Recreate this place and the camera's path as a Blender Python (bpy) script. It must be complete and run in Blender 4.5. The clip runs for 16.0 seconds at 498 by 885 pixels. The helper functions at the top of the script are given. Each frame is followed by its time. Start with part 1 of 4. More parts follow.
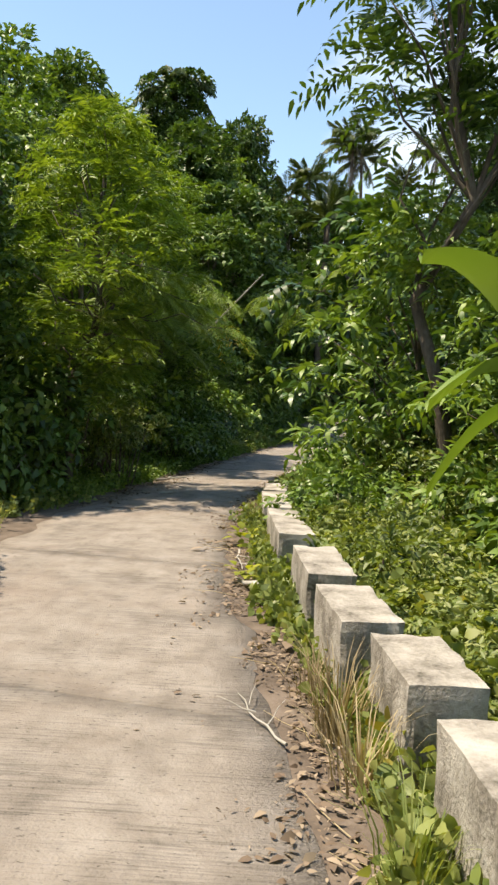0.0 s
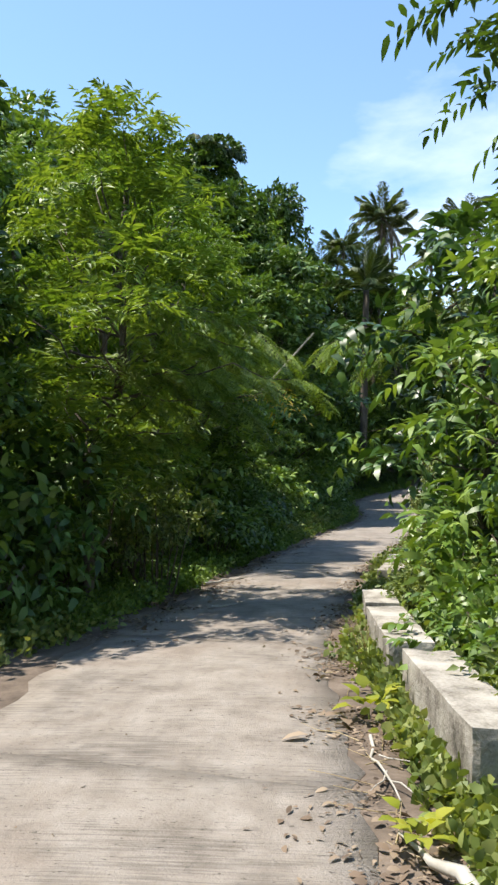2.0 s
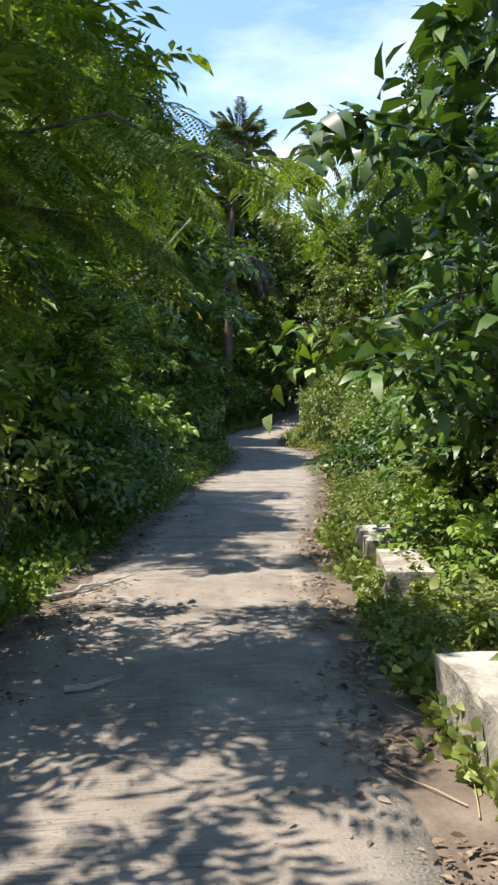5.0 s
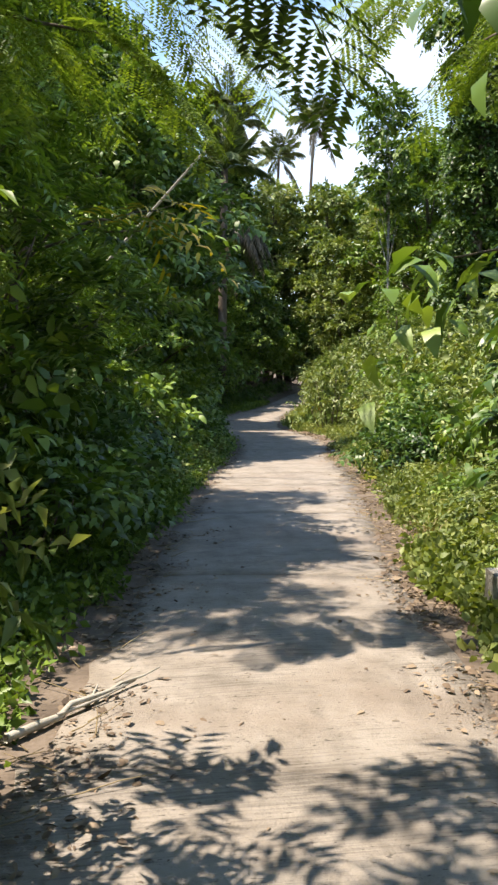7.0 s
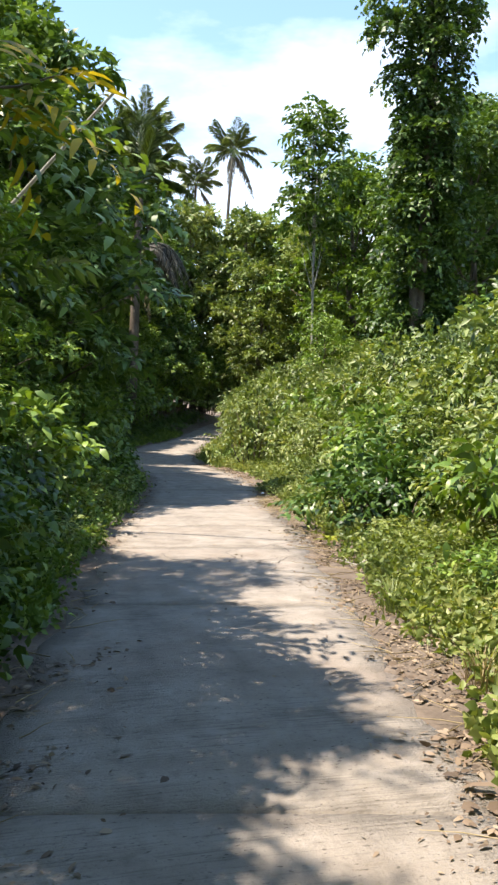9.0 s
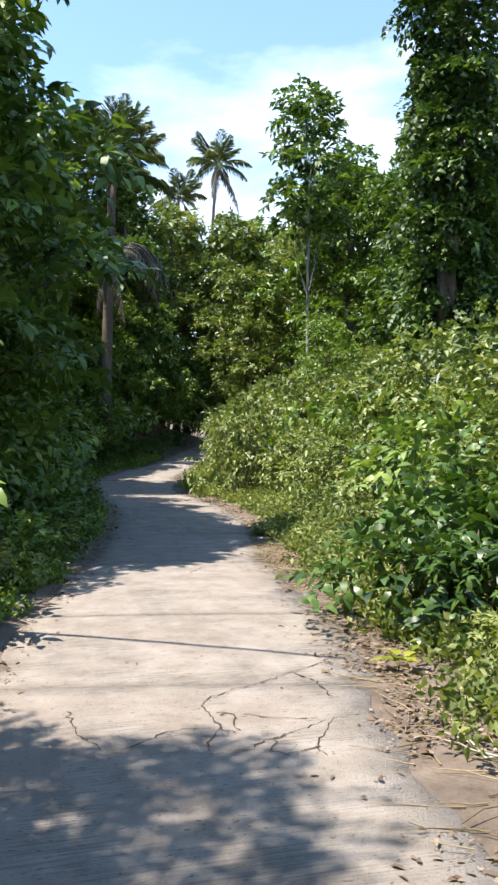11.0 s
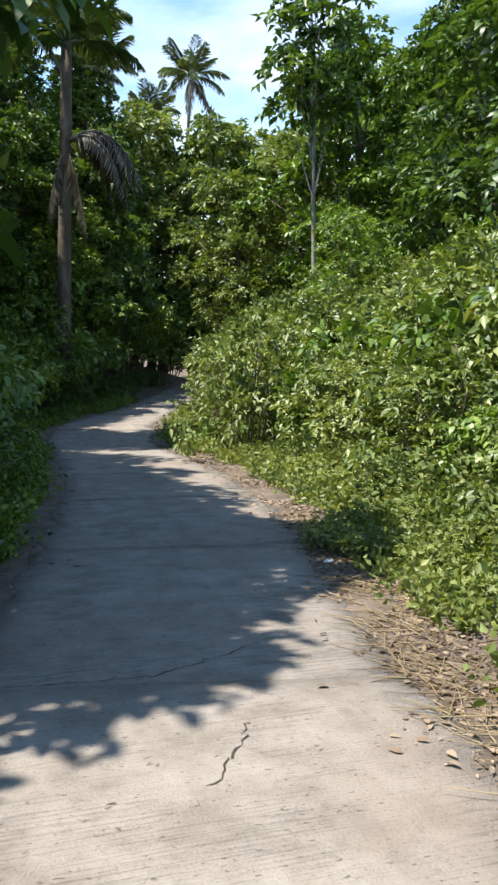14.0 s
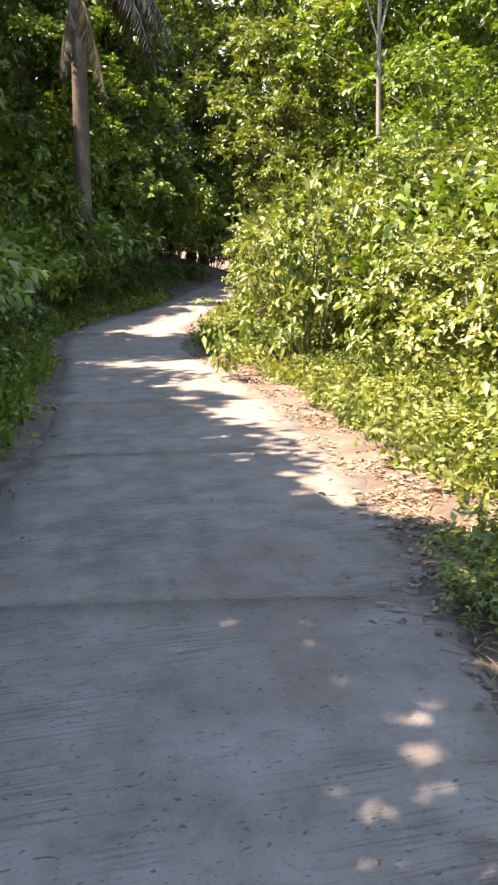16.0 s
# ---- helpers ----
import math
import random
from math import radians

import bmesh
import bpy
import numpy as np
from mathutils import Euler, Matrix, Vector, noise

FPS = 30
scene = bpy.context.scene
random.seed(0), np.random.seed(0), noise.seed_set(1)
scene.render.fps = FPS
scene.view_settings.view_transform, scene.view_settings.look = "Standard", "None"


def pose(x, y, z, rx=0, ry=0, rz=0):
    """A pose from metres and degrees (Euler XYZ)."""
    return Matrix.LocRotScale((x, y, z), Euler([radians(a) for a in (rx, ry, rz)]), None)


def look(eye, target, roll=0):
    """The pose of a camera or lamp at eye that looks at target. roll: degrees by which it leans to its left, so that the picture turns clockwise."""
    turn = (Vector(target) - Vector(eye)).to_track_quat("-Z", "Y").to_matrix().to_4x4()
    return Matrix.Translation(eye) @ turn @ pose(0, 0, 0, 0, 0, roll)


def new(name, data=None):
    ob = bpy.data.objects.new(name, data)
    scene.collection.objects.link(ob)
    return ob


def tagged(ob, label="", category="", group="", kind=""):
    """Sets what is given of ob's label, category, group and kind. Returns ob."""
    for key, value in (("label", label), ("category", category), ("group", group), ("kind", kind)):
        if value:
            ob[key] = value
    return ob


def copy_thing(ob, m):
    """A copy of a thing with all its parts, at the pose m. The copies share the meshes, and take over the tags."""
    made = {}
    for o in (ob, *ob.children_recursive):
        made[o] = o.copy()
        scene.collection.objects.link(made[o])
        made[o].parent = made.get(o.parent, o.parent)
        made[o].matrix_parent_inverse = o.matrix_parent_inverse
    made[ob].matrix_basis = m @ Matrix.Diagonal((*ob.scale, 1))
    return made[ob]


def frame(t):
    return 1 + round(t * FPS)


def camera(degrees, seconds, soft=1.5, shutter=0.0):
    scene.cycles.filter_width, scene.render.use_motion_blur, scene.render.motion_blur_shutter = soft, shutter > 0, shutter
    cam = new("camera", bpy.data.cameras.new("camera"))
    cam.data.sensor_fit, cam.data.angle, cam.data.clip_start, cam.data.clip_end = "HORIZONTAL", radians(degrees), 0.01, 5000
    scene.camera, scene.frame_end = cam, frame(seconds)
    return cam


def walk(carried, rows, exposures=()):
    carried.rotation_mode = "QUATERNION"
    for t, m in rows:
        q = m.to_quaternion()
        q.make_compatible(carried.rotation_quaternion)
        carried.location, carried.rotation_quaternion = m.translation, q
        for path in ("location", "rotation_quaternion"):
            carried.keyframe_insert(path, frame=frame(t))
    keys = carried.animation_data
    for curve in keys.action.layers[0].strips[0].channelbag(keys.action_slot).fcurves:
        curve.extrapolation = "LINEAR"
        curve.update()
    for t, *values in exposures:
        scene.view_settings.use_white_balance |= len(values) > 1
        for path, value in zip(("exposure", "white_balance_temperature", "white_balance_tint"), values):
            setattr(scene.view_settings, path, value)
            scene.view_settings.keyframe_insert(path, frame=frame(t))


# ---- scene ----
cam = camera(34.8, 16.0, soft=2.6)
PATH = [
    (0, (1.378, 1.096, 1.551), (1.296, 3.092, 1.454), 2.0),
    (0.5, (1.228, 1.925, 1.504), (0.993, 3.909, 1.602), 1.2),
    (1, (1.006, 2.811, 1.547), (0.706, 4.782, 1.716), 0.5),
    (1.5, (0.869, 3.623, 1.511), (0.616, 5.603, 1.639), 0.1),
    (2, (0.707, 4.52, 1.513), (0.531, 6.51, 1.616), -0.6),
    (2.5, (0.522, 5.392, 1.522), (0.399, 7.388, 1.585), -1.2),
    (3, (0.268, 6.422, 1.453), (0.242, 8.421, 1.502), -1.2),
    (3.5, (0.18, 7.408, 1.461), (0.229, 9.407, 1.492), -2.6),
    (4, (0.066, 8.473, 1.471), (0.191, 10.469, 1.481), -3.1),
    (4.2, (0.024, 8.856, 1.426), (0.177, 10.85, 1.425), -2.9),
    (6.3, (-0.189, 11.659, 1.453), (0.038, 13.639, 1.289), 1.3),
    (6.5, (-0.233, 12.024, 1.462), (-0.014, 14.004, 1.289), 0.4),
    (7, (-0.373, 12.845, 1.496), (-0.135, 14.828, 1.385), -1.1),
    (7.5, (-0.489, 13.746, 1.582), (-0.231, 15.729, 1.606), -1.7),
    (8, (-0.443, 14.508, 1.51), (-0.151, 16.484, 1.599), -1.7),
    (8.5, (-0.336, 15.387, 1.498), (0.031, 17.353, 1.509), -0.2),
    (8.7, (-0.231, 15.777, 1.486), (0.2, 17.73, 1.454), 0.5),
    (10.8, (0.936, 20.744, 1.49), (1.456, 22.676, 1.491), -0.0),
    (11, (1.021, 21.151, 1.487), (1.513, 23.09, 1.51), -0.5),
    (11.5, (1.135, 22.158, 1.511), (1.58, 24.108, 1.523), -0.3),
    (12, (1.277, 23.248, 1.518), (1.704, 25.202, 1.502), 0.1),
    (12.5, (1.469, 24.572, 1.486), (1.902, 26.525, 1.482), 0.4),
    (13, (1.568, 25.515, 1.535), (2.042, 27.457, 1.495), 0.1),
    (13.5, (1.776, 26.61, 1.499), (2.312, 28.536, 1.44), -0.1),
    (14, (1.993, 27.844, 1.493), (2.544, 29.762, 1.366), -0.8),
    (14.5, (2.143, 28.845, 1.488), (2.692, 30.754, 1.259), -1.8),
    (15, (2.454, 30.001, 1.485), (3.013, 31.898, 1.186), -2.7),
    (15.5, (2.567, 30.84, 1.515), (3.13, 32.724, 1.149), -0.5),
    (16, (2.944, 31.726, 1.51), (3.366, 33.643, 1.124), -1.8),
]
walk(cam, [(t, look(eye, target, roll)) for t, eye, target, roll in PATH],
     [(0.0, 0.9, 7650, 14), (0.6, 0.9, 7450, 14), (1.1, 0.8, 7200, 14), (1.7, 0.95, 6600, 13), (4.2, 1.05, 6550, 12), (6.4, 1.25, 7200, 16), (7.4, 1.35, 7250, 15), (8.0, 1.45, 7200, 15), (8.7, 1.45, 7100, 15), (10.9, 1.35, 6600, 15), (13.5, 1.15, 6450, 12), (14.6, 1.55, 6800, 13), (15.2, 2.2, 7600, 24), (16.0, 2.3, 8100, 27)])

# ---- light ----
SUN_AZ, SUN_EL = -92.0, 66.0
sun = new("sun", bpy.data.lights.new("sun", "SUN"))
sun.data.energy, sun.data.angle, sun.data.color = 4.3, radians(0.55), (1.0, 0.945, 0.85)
to_sun = Vector((math.sin(radians(SUN_AZ)) * math.cos(radians(SUN_EL)), math.cos(radians(SUN_AZ)) * math.cos(radians(SUN_EL)), math.sin(radians(SUN_EL))))
sun.matrix_world = look(to_sun * 60, (0, 0, 0))

world = bpy.data.worlds.new("world")
scene.world = world
world.use_nodes = True
wn, wl = world.node_tree.nodes, world.node_tree.links
wn.clear()
w_out, w_bg, w_sky = wn.new("ShaderNodeOutputWorld"), wn.new("ShaderNodeBackground"), wn.new("ShaderNodeTexSky")
w_sky.sky_type, w_sky.sun_disc = "NISHITA", False
w_sky.sun_elevation, w_sky.sun_rotation = radians(SUN_EL), radians(SUN_AZ)
w_sky.air_density, w_sky.dust_density, w_sky.ozone_density = 1.0, 0.15, 0.8
w_tc, w_map, w_noise, w_ramp = wn.new("ShaderNodeTexCoord"), wn.new("ShaderNodeMapping"), wn.new("ShaderNodeTexNoise"), wn.new("ShaderNodeValToRGB")
w_map.inputs["Scale"].default_value = (1.6, 1.6, 4.5)
w_map.inputs["Location"].default_value = (0.35, 0.1, 0.0)
w_noise.inputs["Scale"].default_value, w_noise.inputs["Detail"].default_value, w_noise.inputs["Roughness"].default_value = 1.7, 7.0, 0.55
w_sep, w_low, w_add = wn.new("ShaderNodeSeparateXYZ"), wn.new("ShaderNodeMapRange"), wn.new("ShaderNodeMath")
w_low.inputs["From Min"].default_value, w_low.inputs["From Max"].default_value = 0.24, 0.46
w_low.inputs["To Min"].default_value, w_low.inputs["To Max"].default_value = 0.08, -0.16
w_add.operation = "ADD"
w_ramp.color_ramp.elements[0].position, w_ramp.color_ramp.elements[1].position = 0.42, 0.86
w_ramp.color_ramp.elements[0].color = (0.01, 0.01, 0.01, 1)
w_ramp.color_ramp.elements[1].color = (0.85, 0.85, 0.85, 1)
w_mix = wn.new("ShaderNodeMix")
w_mix.data_type = "RGBA"
w_mix.inputs["B"].default_value = (6.6, 6.8, 7.0, 1)
wl.new(w_tc.outputs["Generated"], w_map.inputs["Vector"])
wl.new(w_map.outputs["Vector"], w_noise.inputs["Vector"])
wl.new(w_tc.outputs["Generated"], w_sep.inputs["Vector"])
wl.new(w_sep.outputs["Z"], w_low.inputs["Value"])
wl.new(w_noise.outputs["Fac"], w_add.inputs[0])
wl.new(w_low.outputs["Result"], w_add.inputs[1])
wl.new(w_add.outputs["Value"], w_ramp.inputs["Fac"])
wl.new(w_ramp.outputs["Color"], w_mix.inputs["Factor"])
w_tone = wn.new("ShaderNodeMix")
w_tone.data_type, w_tone.blend_type = "RGBA", "MULTIPLY"
w_tone.inputs["Factor"].default_value = 1.0
w_tone.inputs["B"].default_value = (0.84, 0.97, 1.0, 1)
wl.new(w_sky.outputs["Color"], w_tone.inputs["A"])
wl.new(w_tone.outputs["Result"], w_mix.inputs["A"])
wl.new(w_mix.outputs["Result"], w_bg.inputs["Color"])
w_bg.inputs["Strength"].default_value = 0.15
wl.new(w_bg.outputs["Background"], w_out.inputs["Surface"])


# ---- materials ----
def material(name):
    m = bpy.data.materials.new(name)
    m.use_nodes = True
    n, k = m.node_tree.nodes, m.node_tree.links
    return m, n, k, n["Principled BSDF"]


def ramp(n, stops):
    r = n.new("ShaderNodeValToRGB")
    e = r.color_ramp.elements
    while len(e) < len(stops):
        e.new(0.5)
    for el, (p, c) in zip(e, stops):
        el.position, el.color = p, (*c, 1)
    return r


def leaf_material(name, dark, mid, light, rough=0.42, through_light=0.3, odd=None):
    """Leaf: tone varies leaf by leaf and over patches of the plant; part of the light passes through."""
    m, n, k, bsdf = material(name)
    geo, tc, nz, add = n.new("ShaderNodeNewGeometry"), n.new("ShaderNodeTexCoord"), n.new("ShaderNodeTexNoise"), n.new("ShaderNodeMath")
    info = n.new("ShaderNodeObjectInfo")
    nz.inputs["Scale"].default_value, nz.inputs["Detail"].default_value = 0.9, 2.0
    k.new(tc.outputs["Object"], nz.inputs["Vector"])
    add.operation = "MULTIPLY_ADD"
    add.inputs[1].default_value = 0.55
    k.new(geo.outputs["Random Per Island"], add.inputs[0])
    sub = n.new("ShaderNodeMath")
    sub.operation = "MULTIPLY_ADD"
    sub.inputs[1].default_value, sub.inputs[2].default_value = 0.9, -0.28
    k.new(nz.outputs["Fac"], sub.inputs[0])
    tint = n.new("ShaderNodeMath")
    tint.operation = "MULTIPLY_ADD"
    tint.inputs[1].default_value = 0.22
    k.new(info.outputs["Random"], tint.inputs[0])
    k.new(sub.outputs["Value"], tint.inputs[2])
    k.new(tint.outputs["Value"], add.inputs[2])
    stops = [(0.1, tuple(0.65 * c for c in dark)), (0.52, mid), (0.9, light)]
    if odd:
        stops += [(0.985, light), (1.0, odd)]
    r = ramp(n, stops)
    k.new(add.outputs["Value"], r.inputs["Fac"])
    k.new(r.outputs["Color"], bsdf.inputs["Base Color"])
    bsdf.inputs["Roughness"].default_value = rough
    bsdf.inputs["Specular IOR Level"].default_value = 0.45
    tr, mix = n.new("ShaderNodeBsdfTranslucent"), n.new("ShaderNodeMixShader")
    hue = n.new("ShaderNodeMix")
    hue.data_type, hue.blend_type = "RGBA", "MULTIPLY"
    hue.inputs["Factor"].default_value = 1.0
    hue.inputs["B"].default_value = (1.25, 1.25, 0.42, 1)
    k.new(r.outputs["Color"], hue.inputs["A"])
    k.new(hue.outputs["Result"], tr.inputs["Color"])
    mix.inputs["Fac"].default_value = through_light
    k.new(bsdf.outputs["BSDF"], mix.inputs[1])
    k.new(tr.outputs["BSDF"], mix.inputs[2])
    k.new(mix.outputs["Shader"], n["Material Output"].inputs["Surface"])
    return m


def rough_material(name, stops, scale, rough=0.9, bump=0.3, fine=40.0, stretch=(1, 1, 1), space="Object", distance=0.01):
    """Mineral, bark or soil: two scales of tone and relief."""
    m, n, k, bsdf = material(name)
    tc, mp, a, b, mx = n.new("ShaderNodeTexCoord"), n.new("ShaderNodeMapping"), n.new("ShaderNodeTexNoise"), n.new("ShaderNodeTexNoise"), n.new("ShaderNodeMath")
    mp.inputs["Scale"].default_value = stretch
    k.new(tc.outputs[space], mp.inputs["Vector"])
    for q, s in ((a, scale), (b, fine)):
        q.inputs["Scale"].default_value, q.inputs["Detail"].default_value, q.inputs["Roughness"].default_value = s, 6.0, 0.6
        k.new(mp.outputs["Vector"], q.inputs["Vector"])
    mx.operation = "MULTIPLY_ADD"
    mx.inputs[1].default_value = 0.35
    k.new(b.outputs["Fac"], mx.inputs[0])
    sc = n.new("ShaderNodeMath")
    sc.operation = "MULTIPLY_ADD"
    sc.inputs[1].default_value, sc.inputs[2].default_value = 1.0, -0.17
    k.new(a.outputs["Fac"], sc.inputs[0])
    k.new(sc.outputs["Value"], mx.inputs[2])
    r = ramp(n, stops)
    k.new(mx.outputs["Value"], r.inputs["Fac"])
    k.new(r.outputs["Color"], bsdf.inputs["Base Color"])
    bsdf.inputs["Roughness"].default_value = rough
    bsdf.inputs["Specular IOR Level"].default_value = 0.25
    bp = n.new("ShaderNodeBump")
    bp.inputs["Strength"].default_value, bp.inputs["Distance"].default_value = bump, distance
    k.new(b.outputs["Fac"], bp.inputs["Height"])
    k.new(bp.outputs["Normal"], bsdf.inputs["Normal"])
    return m


def concrete_road():
    """Worn broom-finished concrete: pale cement, brown soil stains, cross ridges, pits."""
    m, n, k, bsdf = material("road_concrete")
    tc = n.new("ShaderNodeTexCoord")

    def tex(scale, stretch=(1, 1, 1), detail=6.0, rough=0.6):
        mp, q = n.new("ShaderNodeMapping"), n.new("ShaderNodeTexNoise")
        mp.inputs["Scale"].default_value = stretch
        mp.inputs["Rotation"].default_value = (0, 0, radians(17))
        q.inputs["Scale"].default_value, q.inputs["Detail"].default_value, q.inputs["Roughness"].default_value = scale, detail, rough
        k.new(tc.outputs["Object"], mp.inputs["Vector"])
        k.new(mp.outputs["Vector"], q.inputs["Vector"])
        return q.outputs["Fac"]

    big, mid, fine, broom, streak = tex(0.55), tex(3.2), tex(70.0), tex(1.5, (1.6, 42, 1), 5.0), tex(2.2, (1.6, 0.16, 1))
    base = ramp(n, [(0.25, (0.20, 0.172, 0.14)), (0.5, (0.285, 0.252, 0.212)), (0.75, (0.36, 0.325, 0.28))])
    k.new(mid, base.inputs["Fac"])
    soil = ramp(n, [(0.5, (0, 0, 0)), (0.68, (1, 1, 1))])
    k.new(big, soil.inputs["Fac"])
    soilmix = n.new("ShaderNodeMix")
    soilmix.data_type = "RGBA"
    soilmix.inputs["B"].default_value = (0.225, 0.175, 0.135, 1)
    half = n.new("ShaderNodeMath")
    half.operation = "MULTIPLY"
    half.inputs[1].default_value = 0.55
    k.new(soil.outputs["Color"], half.inputs[0])
    k.new(half.outputs["Value"], soilmix.inputs["Factor"])
    k.new(base.outputs["Color"], soilmix.inputs["A"])

    def darken(src, fac, lo, hi, amount):
        r = ramp(n, [(lo, (amount,) * 3), (hi, (1, 1, 1))])
        k.new(fac, r.inputs["Fac"])
        x = n.new("ShaderNodeMix")
        x.data_type, x.blend_type = "RGBA", "MULTIPLY"
        x.inputs["Factor"].default_value = 1.0
        k.new(src, x.inputs["A"])
        k.new(r.outputs["Color"], x.inputs["B"])
        return x.outputs["Result"]

    worn = tex(1.1, (1, 1, 1), 3.0)
    keep_broom = n.new("ShaderNodeMath")
    keep_broom.operation = "MULTIPLY_ADD"
    keep_broom.inputs[1].default_value = 0.9
    k.new(worn, keep_broom.inputs[0])
    k.new(broom, keep_broom.inputs[2])
    pits = tex(26.0, (1, 2.2, 1), 3.0, 0.5)
    grit = tex(9.0, (1, 1, 1), 5.0, 0.7)
    col = darken(soilmix.outputs["Result"], keep_broom.outputs["Value"], 0.74, 0.92, 0.66)
    col = darken(col, fine, 0.3, 0.42, 0.72)
    col = darken(col, pits, 0.30, 0.35, 0.45)
    col = darken(col, grit, 0.32, 0.46, 0.82)
    col = darken(col, streak, 0.3, 0.5, 0.84)
    k.new(col, bsdf.inputs["Base Color"])
    bsdf.inputs["Roughness"].default_value = 0.88
    bsdf.inputs["Specular IOR Level"].default_value = 0.25
    hsum = n.new("ShaderNodeMath")
    hsum.operation = "ADD"
    k.new(broom, hsum.inputs[0])
    k.new(fine, hsum.inputs[1])
    bp = n.new("ShaderNodeBump")
    bp.inputs["Strength"].default_value, bp.inputs["Distance"].default_value = 0.7, 0.014
    k.new(hsum.outputs["Value"], bp.inputs["Height"])
    k.new(bp.outputs["Normal"], bsdf.inputs["Normal"])
    return m


M_ROAD = concrete_road()
M_SOIL = rough_material("soil", [(0.3, (0.075, 0.058, 0.044)), (0.55, (0.15, 0.118, 0.09)), (0.8, (0.24, 0.195, 0.155))], 2.5, 0.95, 0.6, 45.0)
M_BLOCK = rough_material("block_concrete", [(0.27, (0.07, 0.065, 0.05)), (0.4, (0.22, 0.2, 0.165)), (0.54, (0.37, 0.345, 0.295)), (0.75, (0.50, 0.475, 0.42))], 3.4, 0.9, 0.6, 45.0, distance=0.02)
# dark brown painted in place of the depth of the road's cracks
M_CRACK = rough_material("crack_dark", [(0.3, (0.03, 0.026, 0.02)), (0.7, (0.075, 0.062, 0.05))], 9.0, 1.0, 0.3, 60.0)
M_BARK = rough_material("bark", [(0.3, (0.05, 0.04, 0.03)), (0.55, (0.13, 0.105, 0.08)), (0.8, (0.24, 0.21, 0.17))], 3.0, 0.9, 0.7, 30.0, (1, 1, 0.25), distance=0.03)
M_PALE_BARK = rough_material("pale_bark", [(0.3, (0.17, 0.15, 0.12)), (0.6, (0.33, 0.31, 0.27)), (0.8, (0.45, 0.43, 0.38))], 2.0, 0.85, 0.4, 25.0, (1, 1, 0.4))
M_BAMBOO = rough_material("dry_bamboo", [(0.3, (0.30, 0.28, 0.23)), (0.7, (0.50, 0.48, 0.42))], 3.0, 0.55, 0.2, 30.0)
M_LITTER = leaf_material("dry_leaf", (0.07, 0.05, 0.035), (0.19, 0.135, 0.09), (0.38, 0.30, 0.21), 0.8, 0.1)
M_STRAW = leaf_material("straw", (0.16, 0.11, 0.05), (0.30, 0.23, 0.12), (0.46, 0.38, 0.22), 0.7, 0.15)
M_DEEP = leaf_material("deep_leaf", (0.018, 0.045, 0.012), (0.06, 0.12, 0.023), (0.15, 0.235, 0.045), 0.46, 0.24)
M_MID = leaf_material("mid_leaf", (0.035, 0.08, 0.014), (0.115, 0.205, 0.032), (0.25, 0.35, 0.065), 0.44, 0.25)
M_FRESH = leaf_material("fresh_leaf", (0.06, 0.12, 0.018), (0.165, 0.275, 0.036), (0.31, 0.42, 0.07), 0.48, 0.32)
M_FEATHER = leaf_material("feathery_leaf", (0.05, 0.10, 0.016), (0.14, 0.225, 0.032), (0.27, 0.36, 0.06), 0.5, 0.32)
M_OLIVE = leaf_material("olive_leaf", (0.05, 0.095, 0.026), (0.16, 0.225, 0.06), (0.31, 0.345, 0.12), 0.45, 0.25, (0.30, 0.22, 0.05))
M_HERB = leaf_material("herb_leaf", (0.07, 0.115, 0.03), (0.18, 0.24, 0.062), (0.33, 0.36, 0.115), 0.5, 0.33, (0.34, 0.30, 0.06))
M_GLOSS = leaf_material("glossy_leaf", (0.022, 0.055, 0.014), (0.055, 0.12, 0.022), (0.125, 0.21, 0.038), 0.4, 0.22)
M_YELLOW = leaf_material("yellow_leaf", (0.30, 0.24, 0.02), (0.50, 0.38, 0.03), (0.62, 0.42, 0.05), 0.45, 0.35)
M_LIME = leaf_material("lime_leaf", (0.16, 0.20, 0.02), (0.28, 0.32, 0.03), (0.40, 0.40, 0.05), 0.5, 0.4)
M_PALM = leaf_material("palm_leaf", (0.0375, 0.0688, 0.0225), (0.0813, 0.125, 0.0375), (0.15, 0.2, 0.0625), 0.4, 0.2)
M_DRYPALM = leaf_material("dry_palm_leaf", (0.07, 0.065, 0.05), (0.14, 0.13, 0.10), (0.24, 0.22, 0.17), 0.6, 0.15)


# ---- mesh helpers ----
rng = np.random.default_rng(7)


def mesh_from(name, verts, tris, quads, mat, smooth=False):
    """A mesh from numpy arrays of corners, triangles and quads."""
    me = bpy.data.meshes.new(name)
    verts = np.asarray(verts, np.float32).reshape(-1, 3)
    tris, quads = np.asarray(tris, np.int32).reshape(-1, 3), np.asarray(quads, np.int32).reshape(-1, 4)
    me.vertices.add(len(verts))
    me.vertices.foreach_set("co", verts.ravel())
    loops = np.concatenate([tris.ravel(), quads.ravel()])
    me.loops.add(len(loops))
    me.loops.foreach_set("vertex_index", loops)
    sizes = np.concatenate([np.full(len(tris), 3, np.int32), np.full(len(quads), 4, np.int32)])
    me.polygons.add(len(sizes))
    me.polygons.foreach_set("loop_start", np.concatenate([[0], np.cumsum(sizes)[:-1]]).astype(np.int32))
    if smooth:
        me.polygons.foreach_set("use_smooth", np.ones(len(sizes), bool))
    me.materials.append(mat)
    me.update(calc_edges=True)
    me.validate()
    return me


def unit(v):
    return v / np.maximum(np.linalg.norm(v, axis=-1, keepdims=True), 1e-9)


